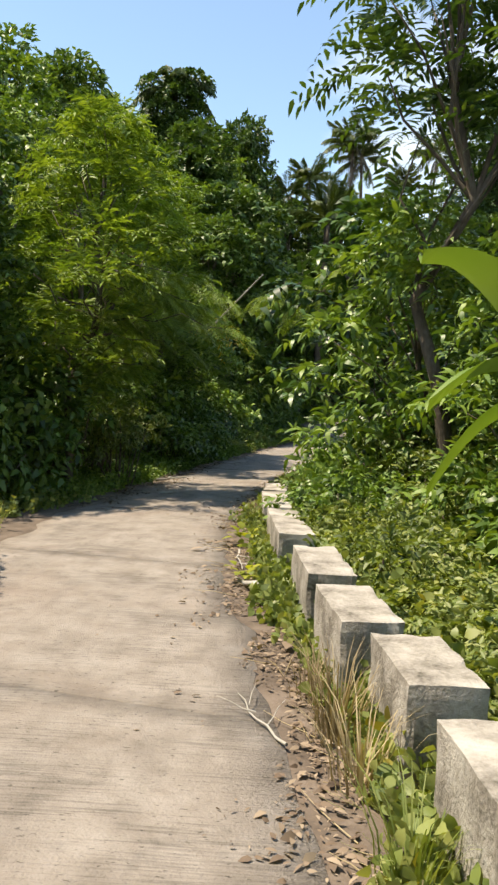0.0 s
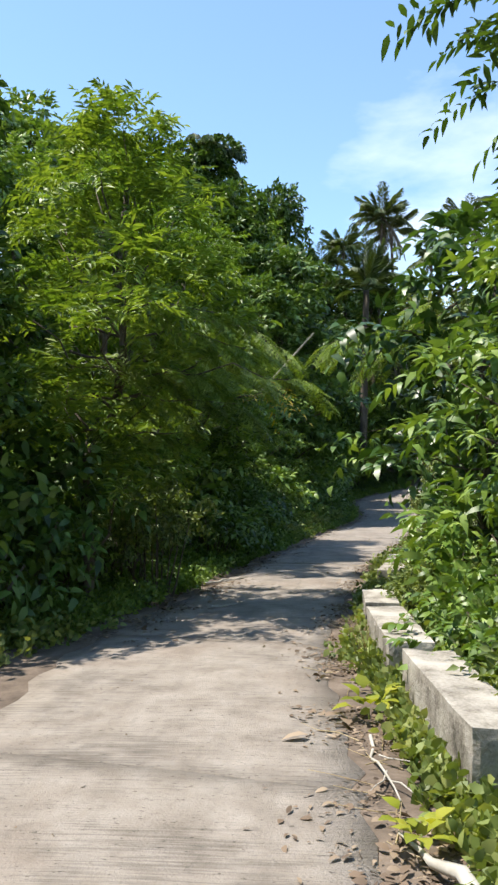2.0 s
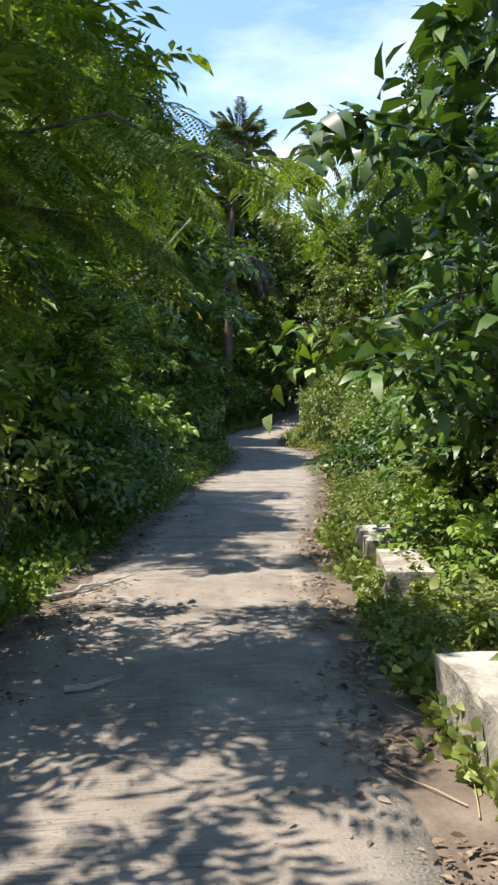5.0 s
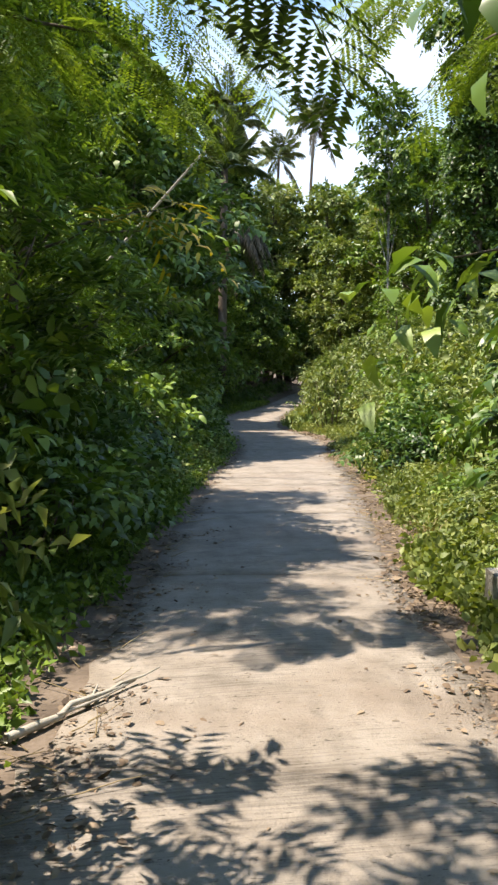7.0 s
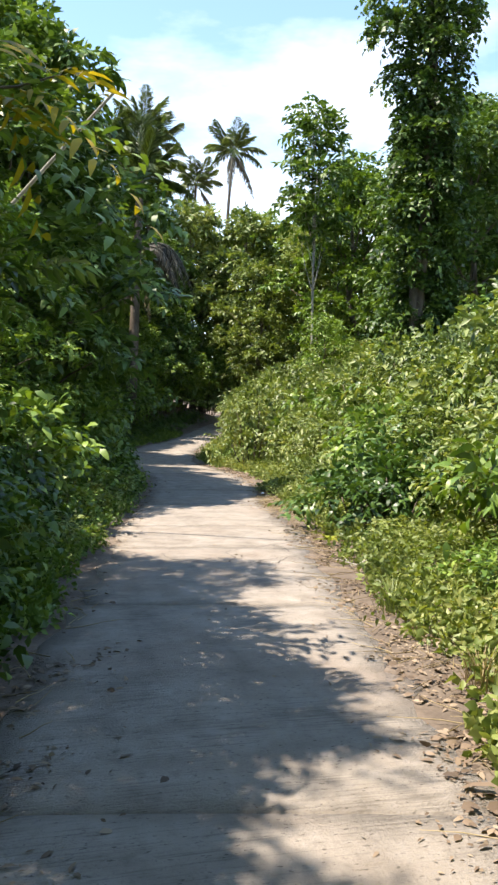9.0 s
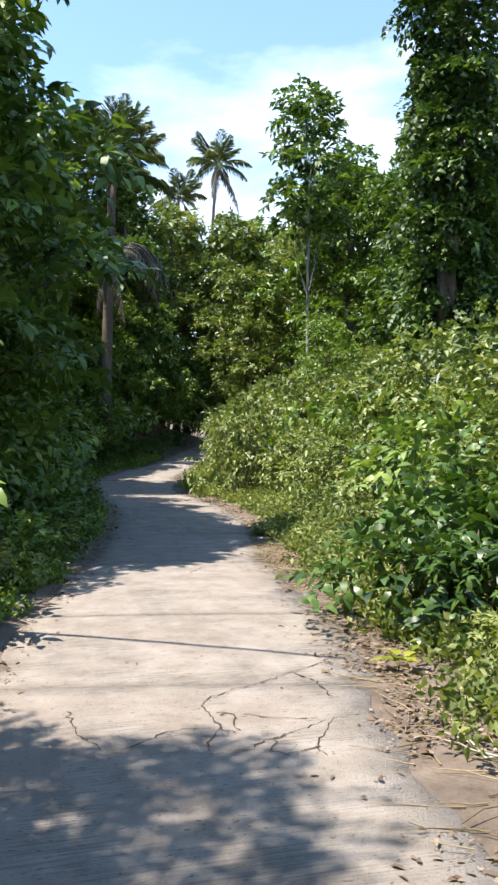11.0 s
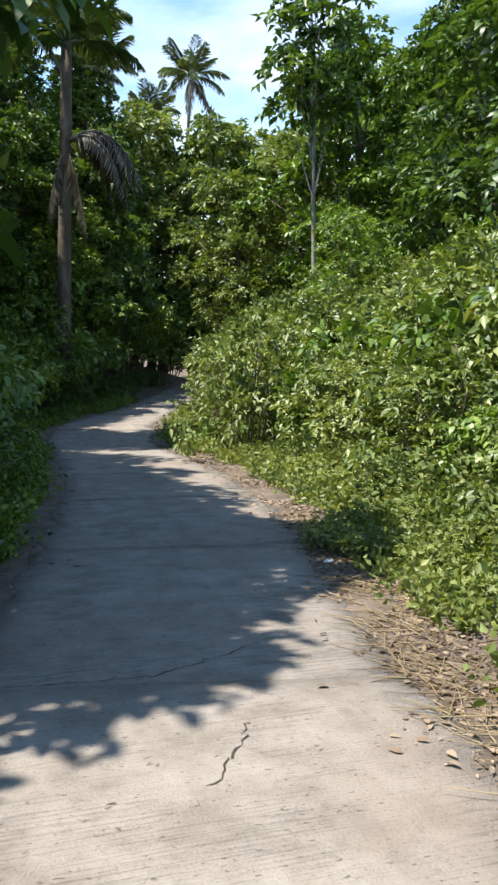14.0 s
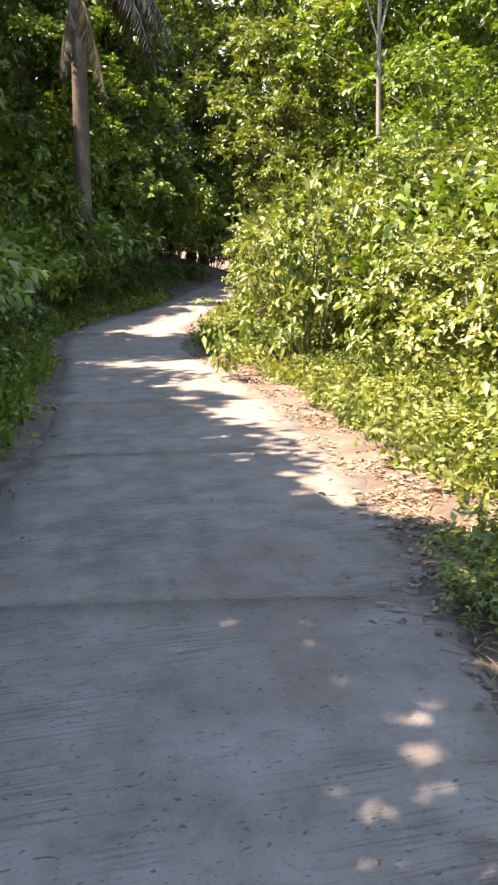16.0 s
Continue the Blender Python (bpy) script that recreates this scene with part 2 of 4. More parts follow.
def leaf_arrays(p, d, u, length, width, droop=0.25, simple=False):
    """Leaves from base points p along d, facing u: folded on the midrib, drooping to the tip."""
    d = unit(d)
    side = unit(np.cross(d, u))
    up = np.cross(side, d)
    length, width = np.broadcast_to(length, len(p))[:, None], np.broadcast_to(width, len(p))[:, None]
    if simple:
        v = np.stack([p, p + d * length * 0.45 + side * width * 0.5 + up * width * 0.12, p + d * length - up * length * droop, p + d * length * 0.45 - side * width * 0.5 + up * width * 0.12], 1)
        base = 4 * np.arange(len(p))[:, None]
        return v.reshape(-1, 3), np.concatenate([base + [0, 1, 2], base + [0, 2, 3]]), np.zeros((0, 4), int)
    a, b = p + d * length * 0.3 + up * width * 0.1, p + d * length * 0.68 - up * (length * droop * 0.35 - width * 0.06)
    v = np.stack([p, a + side * width * 0.48, a - side * width * 0.48, b + side * width * 0.38, b - side * width * 0.38, p + d * length - up * length * droop], 1)
    base = 6 * np.arange(len(p))[:, None]
    return v.reshape(-1, 3), np.concatenate([base + [0, 1, 2], base + [3, 5, 4]]), base + [1, 3, 4, 2]


def spray_arrays(o, d, u, reach, count, length, width, jitter=0.5, droop=0.25, simple=False, sag=0.2, spread=0.9):
    """Twigs at o along d, each with count leaves to both sides."""
    n = len(o)
    d = unit(d)
    side = unit(np.cross(d, u))
    up = np.cross(side, d)
    f = (np.arange(count) + 0.6) / count
    reach = np.broadcast_to(reach, n)[:, None, None]
    at = o[:, None] + d[:, None] * (reach * f[:, None]) - np.array([0, 0, 1.0]) * (reach * sag * (f**2)[:, None])
    sign = np.where(np.arange(count) % 2, 1.0, -1.0)[:, None]
    way = d[:, None] * (1.15 - spread * 0.6) + side[:, None] * sign * spread + rng.normal(0, jitter, (n, count, 3)) + np.array([0, 0, -0.15])
    face = up[:, None] + rng.normal(0, jitter * 0.6, (n, count, 3))
    size = rng.uniform(0.7, 1.2, (n, count))
    return leaf_arrays(at.reshape(-1, 3), way.reshape(-1, 3), face.reshape(-1, 3), (size * length).ravel(), (size * width).ravel(), droop, simple)


def joined(parts):
    vs, ts, qs, at = [], [], [], 0
    for v, t, q in parts:
        vs.append(v), ts.append(np.asarray(t).reshape(-1, 3) + at), qs.append(np.asarray(q).reshape(-1, 4) + at)
        at += len(v)
    return np.concatenate(vs), np.concatenate(ts), np.concatenate(qs)


def tube_arrays(points, radii, sides=7):
    """A tapered tube along points."""
    pts, vs, qs = np.asarray(points, float), [], []
    for i, p in enumerate(pts):
        d = unit(pts[min(i + 1, len(pts) - 1)] - pts[max(i - 1, 0)])
        a = unit(np.cross(d, [0.3, 0.9, 0.2] if abs(d[2]) > 0.5 else [0, 0, 1.0]))
        b = np.cross(d, a)
        ang = np.arange(sides) * 2 * np.pi / sides
        vs.append(p + radii[i] * (np.cos(ang)[:, None] * a + np.sin(ang)[:, None] * b))
    for i in range(len(pts) - 1):
        for j in range(sides):
            k = (j + 1) % sides
            qs.append((i * sides + j, i * sides + k, (i + 1) * sides + k, (i + 1) * sides + j))
    cap = [(len(pts) - 1) * sides + j for j in range(sides)]
    return np.concatenate(vs), [(cap[0], cap[j], cap[j + 1]) for j in range(1, sides - 1)], qs


def part(name, mesh, parent, label=""):
    ob = new(name, mesh)
    ob.parent = parent
    return tagged(ob, label)


def bend(a, b, n=5, sway=0.15):
    """Points from a to b with a little sway."""
    a, b = np.asarray(a, float), np.asarray(b, float)
    f = np.linspace(0, 1, n)[:, None]
    off = rng.normal(0, sway, (n, 3)) * np.linalg.norm(b - a) * 0.25 * np.sin(f * np.pi)
    return a + (b - a) * f + off


# ---- plan ----
LEFT_Y = [-6, 2, 8, 11, 13, 16, 19.3, 22.8, 25.6, 28.6, 31, 35, 40, 45, 49, 52.2, 54, 56, 59, 63, 69.7, 75]
LEFT_X = [-0.3, -1.0, -1.5, -1.58, -1.35, -0.85, -0.5, 0.05, 0.5, 0.9, 1.4, 2.05, 2.6, 2.75, 2.82, 2.75, 3.15, 4.05, 6.0, 7.55, 10.3, 13.5]
RIGHT_Y = [-6, 2, 5.9, 8, 11.4, 13, 15.1, 18.7, 22.2, 24.8, 28, 31.5, 34.4, 37, 42, 47, 49.2, 51.4, 54.7, 58.9, 66.7, 75]
RIGHT_X = [2.5, 1.85, 1.3, 0.95, 0.75, 0.8, 1.02, 1.5, 2.2, 2.7, 3.4, 3.85, 4.4, 5.0, 5.6, 5.75, 5.65, 5.55, 6.3, 7.95, 10.9, 15.5]


def left_edge(y):
    return np.interp(y, LEFT_Y, LEFT_X)


def right_edge(y):
    return np.interp(y, RIGHT_Y, RIGHT_X)


def ground_height(x, y):
    x, y = np.asarray(x, float), np.asarray(y, float)
    base = 0.1 * np.clip(y - 50, 0, 21) + 0.11 * np.clip(y - 84, 0, 120)
    dl, dr = left_edge(y) - x, x - right_edge(y)
    bank = 0.32 * np.clip(dl - 0.9, 0, 26) * np.clip((y + 5) / 12, 0, 1)
    rise = np.clip((y - 21) / 8, 0, 1)
    fall = -0.12 * np.clip(dr - 1.2, 0, 5) * (1 - rise) + 0.34 * np.clip(dr - 1.2, 0, 9) * rise + 0.1 * np.clip(dr - 12, 0, 40)
    near = np.where((dl < -0.25) & (dr < -0.25), -0.12, -0.008)
    bump = 0.06 * np.sin(x * 1.7 + 0.6 * y) * np.sin(y * 1.3 - 0.4 * x) * np.clip(np.maximum(dl, dr) - 0.3, 0, 1)
    return base + bank + fall + near + bump


# ---- ground ----
def axis(parts_):
    return np.unique(np.round(np.concatenate([np.arange(a, b, s) for a, b, s in parts_]), 3))


gx = axis([(-2500, -300, 400), (-300, -40, 20), (-40, -6, 1.5), (-6, 10, 0.2), (10, 40, 1.5), (40, 300, 20), (300, 2501, 400)])
gy = axis([(-2500, -300, 400), (-300, -30, 30), (-30, -2, 2), (-2, 62, 0.4), (62, 110, 2), (110, 300, 20), (300, 2501, 400)])
GX, GY = np.meshgrid(gx, gy)
gv = np.stack([GX, GY, ground_height(GX, GY)], -1).reshape(-1, 3)
ni, nj = GX.shape
gi = np.arange(ni * nj).reshape(ni, nj)
gq = np.stack([gi[:-1, :-1], gi[:-1, 1:], gi[1:, 1:], gi[1:, :-1]], -1).reshape(-1, 4)
ground = tagged(new("ground", mesh_from("ground", gv, [], gq, M_SOIL, True)), "brown leaf-strewn earth with rising bank beside the road", "ground", kind="structure")

# ---- road: concrete slabs between joints ----
road = tagged(new("road"), "narrow pale worn concrete road cast in slabs", "road", kind="structure")
JOINTS = [-5.5, -1.9, 1.7, 5.2, 8.8, 12.3, 15.9, 19.4, 23.0, 26.2, 28.4, 31.8, 35.4, 39.0, 42.6, 46.2, 49.8, 53.4, 57.0, 60.6, 64.2, 67.8]
for a, b in zip(JOINTS, JOINTS[1:]):
    rows_, cols = 15, 9
    f, g = np.linspace(0, 1, rows_), np.linspace(0, 1, cols)
    slope = -0.22
    ys = a + 0.008 + (b - a - 0.016) * f
    ragged = 0.05
    lx, rx = left_edge(ys) + rng.normal(0, ragged, rows_), right_edge(ys) + rng.normal(0, ragged, rows_)
    X = lx[:, None] + (rx - lx)[:, None] * g
    Y = ys[:, None] + slope * (X - ((left_edge(ys) + right_edge(ys)) / 2)[:, None])
    Z = 0.1 * np.clip(Y - 50, 0, 21) + 0.012 * np.sin(g * np.pi)[None] + rng.normal(0, 0.0015, (rows_, cols))
    Z[[0, -1]] -= 0.004
    top = np.stack([X, Y, Z], -1).reshape(-1, 3)
    ix = np.arange(rows_ * cols).reshape(rows_, cols)
    quads_ = np.stack([ix[:-1, :-1], ix[:-1, 1:], ix[1:, 1:], ix[1:, :-1]], -1).reshape(-1, 4)
    rim = np.concatenate([ix[0, :], ix[1:, -1], ix[-1, -2::-1], ix[-2:0:-1, 0]])
    low = top[rim] - [0, 0, 0.14]
    lo = len(top) + np.arange(len(rim))
    nxt = np.roll(np.arange(len(rim)), -1)
    skirt = np.stack([rim, lo, lo[nxt], rim[nxt]], -1)
    part("slab", mesh_from("slab", np.concatenate([top, low]), [], np.concatenate([quads_, skirt]), M_ROAD), road)
# the far bend, one poured strip
bend_l = [(9.5, 67.9), (11.0, 70.5), (13.2, 73), (16, 74.6), (20, 75.5)]
bend_r = [(11.4, 67.5), (12.8, 69.3), (14.8, 71), (17.2, 72.2), (20.3, 72.8)]
bv = np.array([[x, y, 0.1 * min(max(y - 50, 0), 21) + 0.004] for pair in zip(bend_l, bend_r) for x, y in pair])
part("slab", mesh_from("slab", bv, [], [(2 * i, 2 * i + 1, 2 * i + 3, 2 * i + 2) for i in range(4)], M_ROAD), road)


# ---- guard blocks ----
def guard_block(y0, y1, x0, x1, top, thick=0.34):
    """A rough cast concrete block along the road's edge, chipped on its edges."""
    bm = bmesh.new()
    bmesh.ops.create_cube(bm, size=1.0)
    bmesh.ops.scale(bm, vec=(thick, y1 - y0, top + 0.15), verts=bm.verts)
    bmesh.ops.subdivide_edges(bm, edges=bm.edges[:], cuts=9, use_grid_fill=True)
    half = Vector((thick / 2, (y1 - y0) / 2, (top + 0.15) / 2))
    for v in bm.verts:
        near = sum(1 for k in range(3) if abs(abs(v.co[k]) - half[k]) < 1e-4)
        chip = max(0.0, noise.noise(v.co * 7 + Vector((x0, y1, 4))))
        if near > 1:
            v.co *= 1 - (0.012 + 0.09 * chip) * (0.34 / max(0.34, v.co.length))
        v.co += 0.011 * noise.noise_vector(v.co * 5 + Vector((y0, x0, 0)))
    me = bpy.data.meshes.new("guard_block")
    bm.to_mesh(me)
    bm.free()
    me.materials.append(M_BLOCK)
    ob = new("guard_block", me)
    ob.matrix_world = pose((x0 + x1) / 2 + thick / 2, (y0 + y1) / 2, (top - 0.15) / 2, 0, rng.normal(0, 0.8), math.degrees(math.atan2(x0 - x1, y1 - y0)))
    return tagged(ob, "weathered grey cast concrete guard block at the road edge", "guard block", "guard blocks beside the road")


for row in ((2.5, 3.93, 2.1, 1.97, 0.45), (4.29, 5.03, 1.92, 1.85, 0.44), (5.2, 6.05, 1.72, 1.62, 0.44), (6.4, 7.46, 1.58, 1.49, 0.43), (8.3, 10.03, 1.38, 1.235, 0.38),
            (10.48, 12.2, 1.19, 1.13, 0.34), (12.55, 13.55, 1.14, 1.16, 0.32), (15.4, 16.4, 1.45, 1.64, 0.33), (16.85, 17.96, 1.68, 1.84, 0.32)):
    guard_block(*row)


# ---- plants ----
def blob_leaves(lumps, per_area, reach, count, length, width, jitter=0.45, droop=0.25, simple=False, squash=0.6, low=-0.15, sag=0.25, spread=0.9, inner=0.15):
    """Leafy twigs over the shells of lumps (x, y, z, radius); a few deeper inside."""
    o, d = [], []
    for x, y, z, r in lumps:
        n = max(3, int(2.0 * per_area * 4 * np.pi * r * r))
        s = unit(rng.normal(size=(n, 3)))
        s = s[s[:, 2] > low]
        far = np.where(rng.random(len(s)) < inner, rng.uniform(0.3, 0.8, len(s)), rng.uniform(0.78, 1.12, len(s)))
        o.append(np.array([x, y, z]) + s * (far * r)[:, None] * [1, 1, squash])
        d.append(s + rng.normal(0, 0.35, s.shape) + [0, 0, -0.1])
    o, d = np.concatenate(o), np.concatenate(d)
    u = np.array([0, 0, 1.0]) + 0.5 * unit(d) + rng.normal(0, 0.25, d.shape)
    return spray_arrays(o, d, u, reach * rng.uniform(0.6, 1.3, len(o)), count, length, width, jitter, droop, simple, sag, spread)


def tree(name, height, spread, lumps, trunk_r, leaf, mat, bark, label, category="tree", clear=0.35, lump_r=(0.5, 0.95), top_bias=1.0, lean=(0, 0), sway=0.12):
    """Tapered trunk, limbs to each lump of the crown, leafy twigs."""
    thing = tagged(new(name), label, category)
    top = np.array([lean[0], lean[1], height * 0.82])
    stem = bend((0, 0, -0.3), top, 7, sway)
    parts_ = [tube_arrays(stem, np.linspace(trunk_r, trunk_r * 0.3, 7), 8)]
    blobs = []
    for i in range(lumps):
        h = clear + (1 - clear) * ((i + rng.random()) / lumps) ** (1 / top_bias)
        a = i * 2.4 + rng.normal(0, 0.5)
        w = spread * np.sin(np.pi * min(1, 0.25 + 0.72 * (h - clear) / (1 - clear))) * rng.uniform(0.35, 1.0)
        r = rng.uniform(*lump_r)
        c = np.array([w * np.cos(a), w * np.sin(a), h * height - 0.3 * r]) + [lean[0] * h, lean[1] * h, 0]
        blobs.append((*c, r))
        j = min(5, max(1, int(6 * (h * 0.95))))
        parts_.append(tube_arrays(bend(stem[j], c, 4, 0.2), np.linspace(trunk_r * 0.3, trunk_r * 0.07, 4), 5))
    part("trunk", mesh_from("trunk", *joined(parts_), bark, True), thing)
    part("crown", mesh_from("crown", *blob_leaves(blobs, **leaf), mat), thing)
    return thing


def bush(name, radius, height, lumps, leaf, mat, label, category="bush"):
    """Stems from the ground under overlapping leafy lumps."""
    thing = tagged(new(name), label, category)
    blobs, parts_ = [], []
    for i in range(lumps):
        a, w = i * 2.4 + rng.normal(0, 0.4), radius * 0.75 * math.sqrt((i + 0.3) / lumps)
        r = radius * rng.uniform(0.3, 0.48)
        c = np.array([w * np.cos(a), w * np.sin(a), max(r * 0.5, height * (1 - 0.55 * (w / radius) ** 2) * rng.uniform(0.55, 1.0) - r * 0.6)])
        blobs.append((*c, r))
        parts_.append(tube_arrays(bend((c[0] * 0.25, c[1] * 0.25, -0.25), c, 4, 0.15), np.linspace(0.025, 0.008, 4), 5))
    part("branchwork", mesh_from("branchwork", *joined(parts_), M_BARK, True), thing)
    part("foliage", mesh_from("foliage", *blob_leaves(blobs, **{**leaf, "per_area": leaf["per_area"] * 0.8, "low": -0.65, "squash": 0.68}), mat), thing)
    return thing


def frond_arrays(base, azimuth, rise, length, leaflet, pairs, fall=1.0, width=0.05, hang=0.3):
    """One palm frond: an arching rib with leaflets set in a shallow V on both sides."""
    f = np.linspace(0, 1, 12)
    out = np.array([np.cos(azimuth), np.sin(azimuth), 0])
    rib = base + out * (length * (f - 0.2 * f**2) * np.cos(rise))[:, None] + np.array([0, 0, 1.0]) * (length * (f * np.sin(rise) - fall * 0.55 * f**2.4))[:, None]
    t = np.repeat((np.arange(pairs) + 0.5) / pairs * 0.86 + 0.14, 2)
    at = np.stack([np.interp(t, f, rib[:, k]) for k in range(3)], 1)
    along = unit(np.stack([np.interp(t, f, np.gradient(rib[:, k])) for k in range(3)], 1))
    side = unit(np.cross(along, [0.02, 0.01, 1.0]))
    sign = np.where(np.arange(len(t)) % 2, 1.0, -1.0)[:, None]
    way = along * 0.85 + side * sign * 0.75 + np.array([0, 0, -1.0]) * hang + rng.normal(0, 0.09, at.shape)
    size = 1.15 * leaflet * np.sin(np.pi * np.clip(t * 0.78 + 0.2, 0, 1)) ** 0.7 * rng.uniform(0.8, 1.1, len(t))
    return tube_arrays(rib, np.linspace(0.04, 0.008, 12) * length / 3, 4), leaf_arrays(at, way, np.cross(side, along), size, width, 0.3, True)


def coconut_palm(height, label, crown=18, length=3.4, lean=0.6, dry=2):
    thing = tagged(new("coconut_palm"), label, "palm tree")
    stem = np.array([[lean * (f**1.6), 0.15 * math.sin(f * 3), height * f - 0.3] for f in np.linspace(0, 1, 9)])
    part("trunk", mesh_from("trunk", *tube_arrays(stem, np.linspace(0.2, 0.11, 9), 9), M_BARK, True), thing)
    for i in range(crown):
        old = i >= crown - dry
        young = (crown - i) / crown
        rise = -0.75 if old else 0.02 + 1.35 * (1 - young) + rng.normal(0, 0.1)
        rib, leaves_ = frond_arrays(stem[-1], i * 2.4 + rng.normal(0, 0.25), rise, length * rng.uniform(0.8, 1.12), 0.8, 34, 0.75 if rise < 0.7 else 0.4, 0.055, 0.45 if rise < 0.7 else 0.15)
        part("frond", mesh_from("frond", *joined([rib, leaves_]), M_DRYPALM if old else M_PALM), thing)
    return thing


def put(ob, x, y, turn=0.0, size=1.0, high=None, sink=0.0):
    """A copy of a plant standing on the ground at x, y."""
    return copy_thing(ob, pose(x, y, float(ground_height(x, y)) - sink, 0, 0, turn) @ Matrix.Diagonal((size, size, size * (high or 1.0), 1)))


FEATHER = dict(per_area=13, reach=0.4, count=13, length=0.16, width=0.042, jitter=0.2, droop=0.2, simple=True, sag=0.28, spread=1.1)
MEDIUM = dict(per_area=8, reach=0.3, count=6, length=0.16, width=0.075, jitter=0.4, droop=0.3)
LARGE = dict(per_area=5.5, reach=0.4, count=6, length=0.27, width=0.12, jitter=0.4, droop=0.35)
BIG = dict(per_area=2.8, reach=0.36, count=6, length=0.28, width=0.125, jitter=0.35, droop=0.55, sag=0.5)
FAR = dict(per_area=4.2, reach=0.5, count=7, length=0.30, width=0.15, jitter=0.5, droop=0.3, simple=True)
SMALL = dict(per_area=13, reach=0.25, count=7, length=0.105, width=0.052, jitter=0.4, droop=0.25, simple=True)
PINNATE = dict(per_area=4.5, reach=0.62, count=14, length=0.2, width=0.06, jitter=0.12, droop=0.3, sag=0.4, spread=1.1)
VINE = dict(per_area=13, reach=0.34, count=7, length=0.17, width=0.11, jitter=0.4, droop=0.5, sag=1.1)

feather_a = tree("feathery_tree", 8.6, 2.1, 19, 0.12, FEATHER, M_FRESH, M_BARK, "light green feathery-leaved tree on the roadside bank", clear=0.2, lump_r=(0.4, 0.75))
feather_b = tree("feathery_tree", 6.0, 1.7, 14, 0.09, FEATHER, M_MID, M_BARK, "green feathery-leaved tree on the roadside bank", clear=0.15, lump_r=(0.4, 0.72))
broad_a = tree("broadleaf_tree", 9.0, 2.7, 20, 0.17, LARGE, M_DEEP, M_BARK, "dark green broad-leaved tree with a dense crown", clear=0.2, lump_r=(0.7, 1.2))
broad_b = tree("broadleaf_tree", 7.0, 2.3, 17, 0.14, MEDIUM, M_MID, M_BARK, "mid green broad-leaved tree overgrown with vines", clear=0.12, lump_r=(0.6, 1.0))
far_a = tree("woodland_tree", 12.0, 3.3, 21, 0.22, FAR, M_MID, M_BARK, "tall green tree in the wood beyond the bend", clear=0.12, lump_r=(0.8, 1.5))
far_b = tree("woodland_tree", 11.0, 3.2, 20, 0.22, FAR, M_OLIVE, M_BARK, "tall olive green tree in the wood beyond the bend", clear=0.1, lump_r=(0.8, 1.4))
far_c = tree("woodland_tree", 13.0, 3.3, 22, 0.24, FAR, M_DEEP, M_BARK, "tall dark tree on the wooded slope", clear=0.2, lump_r=(0.8, 1.5))
bush_a = bush("roadside_bush", 1.1, 1.7, 10, dict(SMALL, per_area=10, length=0.12, width=0.062), M_OLIVE, "sunlit olive green bush with small leaves at the road edge")
bush_b = bush("roadside_bush", 1.0, 1.5, 10, MEDIUM, M_MID, "green bush with broad leaves at the road edge")
bush_c = bush("roadside_bush", 0.9, 1.2, 10, dict(MEDIUM, per_area=13, length=0.12, width=0.058), M_GLOSS, "dark glossy-leaved bush beside the road")
bush_d = bush("roadside_bush", 0.9, 1.0, 10, SMALL, M_HERB, "low light green bush of weeds beside the road")
bush_e = bush("roadside_bush", 0.9, 1.9, 11, dict(SMALL, per_area=12, length=0.11, width=0.05), M_OLIVE, "open yellowish green bush with sparse leaves at the road edge")
bush_f = bush("roadside_thicket", 2.0, 2.7, 19, dict(SMALL, per_area=8.5, length=0.125, width=0.075), M_OLIVE, "broad sunlit olive green thicket on the rising ground beside the road", "thicket")
bush_g = bush("roadside_thicket", 2.0, 2.9, 17, dict(MEDIUM, per_area=5), M_MID, "broad green thicket overgrown with creepers beside the road", "thicket")
palm_a = coconut_palm(20.0, "tall coconut palm with drooping fronds above the wood", 22, 3.8, 1.0)
palm_b = coconut_palm(18.0, "slender coconut palm above the wood", 18, 3.3, -0.8, 1)
originals = [feather_a, feather_b, broad_a, broad_b, far_a, far_b, far_c, bush_a, bush_b, bush_c, bush_d, bush_e, bush_f, bush_g, palm_a, palm_b]
for i, ob in enumerate(originals):
    ob.matrix_world = pose(-26 + 4 * i, -14, float(ground_height(-26 + 4 * i, -14)))

prng = np.random.default_rng(21)


def turn():
    return prng.uniform(0, 360)


# left bank: shrubs at the foot, trees behind, taller trees up the slope
y = 12.0
while y < 60:
    e = float(left_edge(y))
    near = 1.5 if y < 14.5 else (1.75 if y < 20 else (0.9 if y < 36 else 1.25))
    put([bush_b, bush_c, bush_d, bush_b][prng.integers(4)], e - near - prng.uniform(0, 0.3), y, turn(), prng.uniform(0.6, 0.9), prng.uniform(0.7, 1.1))
    put([bush_b, bush_c][prng.integers(2)], e - near - 0.9 - prng.uniform(0, 0.4), y + 0.4, turn(), prng.uniform(1.0, 1.4), prng.uniform(1.0, 1.3))
    y += prng.uniform(0.9, 1.3) * (1 + max(0, y - 25) / 40)
put(bush_c, -3.1, 12.3, 20, 1.3, 1.3)
put(bush_c, -3.1, 13.4, 100, 1.4, 1.3)
put(bush_c, -3.4, 14.5, 220, 1.5, 1.4)
put(bush_e, -1.5, 15.2, 40, 0.72, 1.45)
put(bush_e, -2.0, 15.8, 140, 0.75, 1.35)
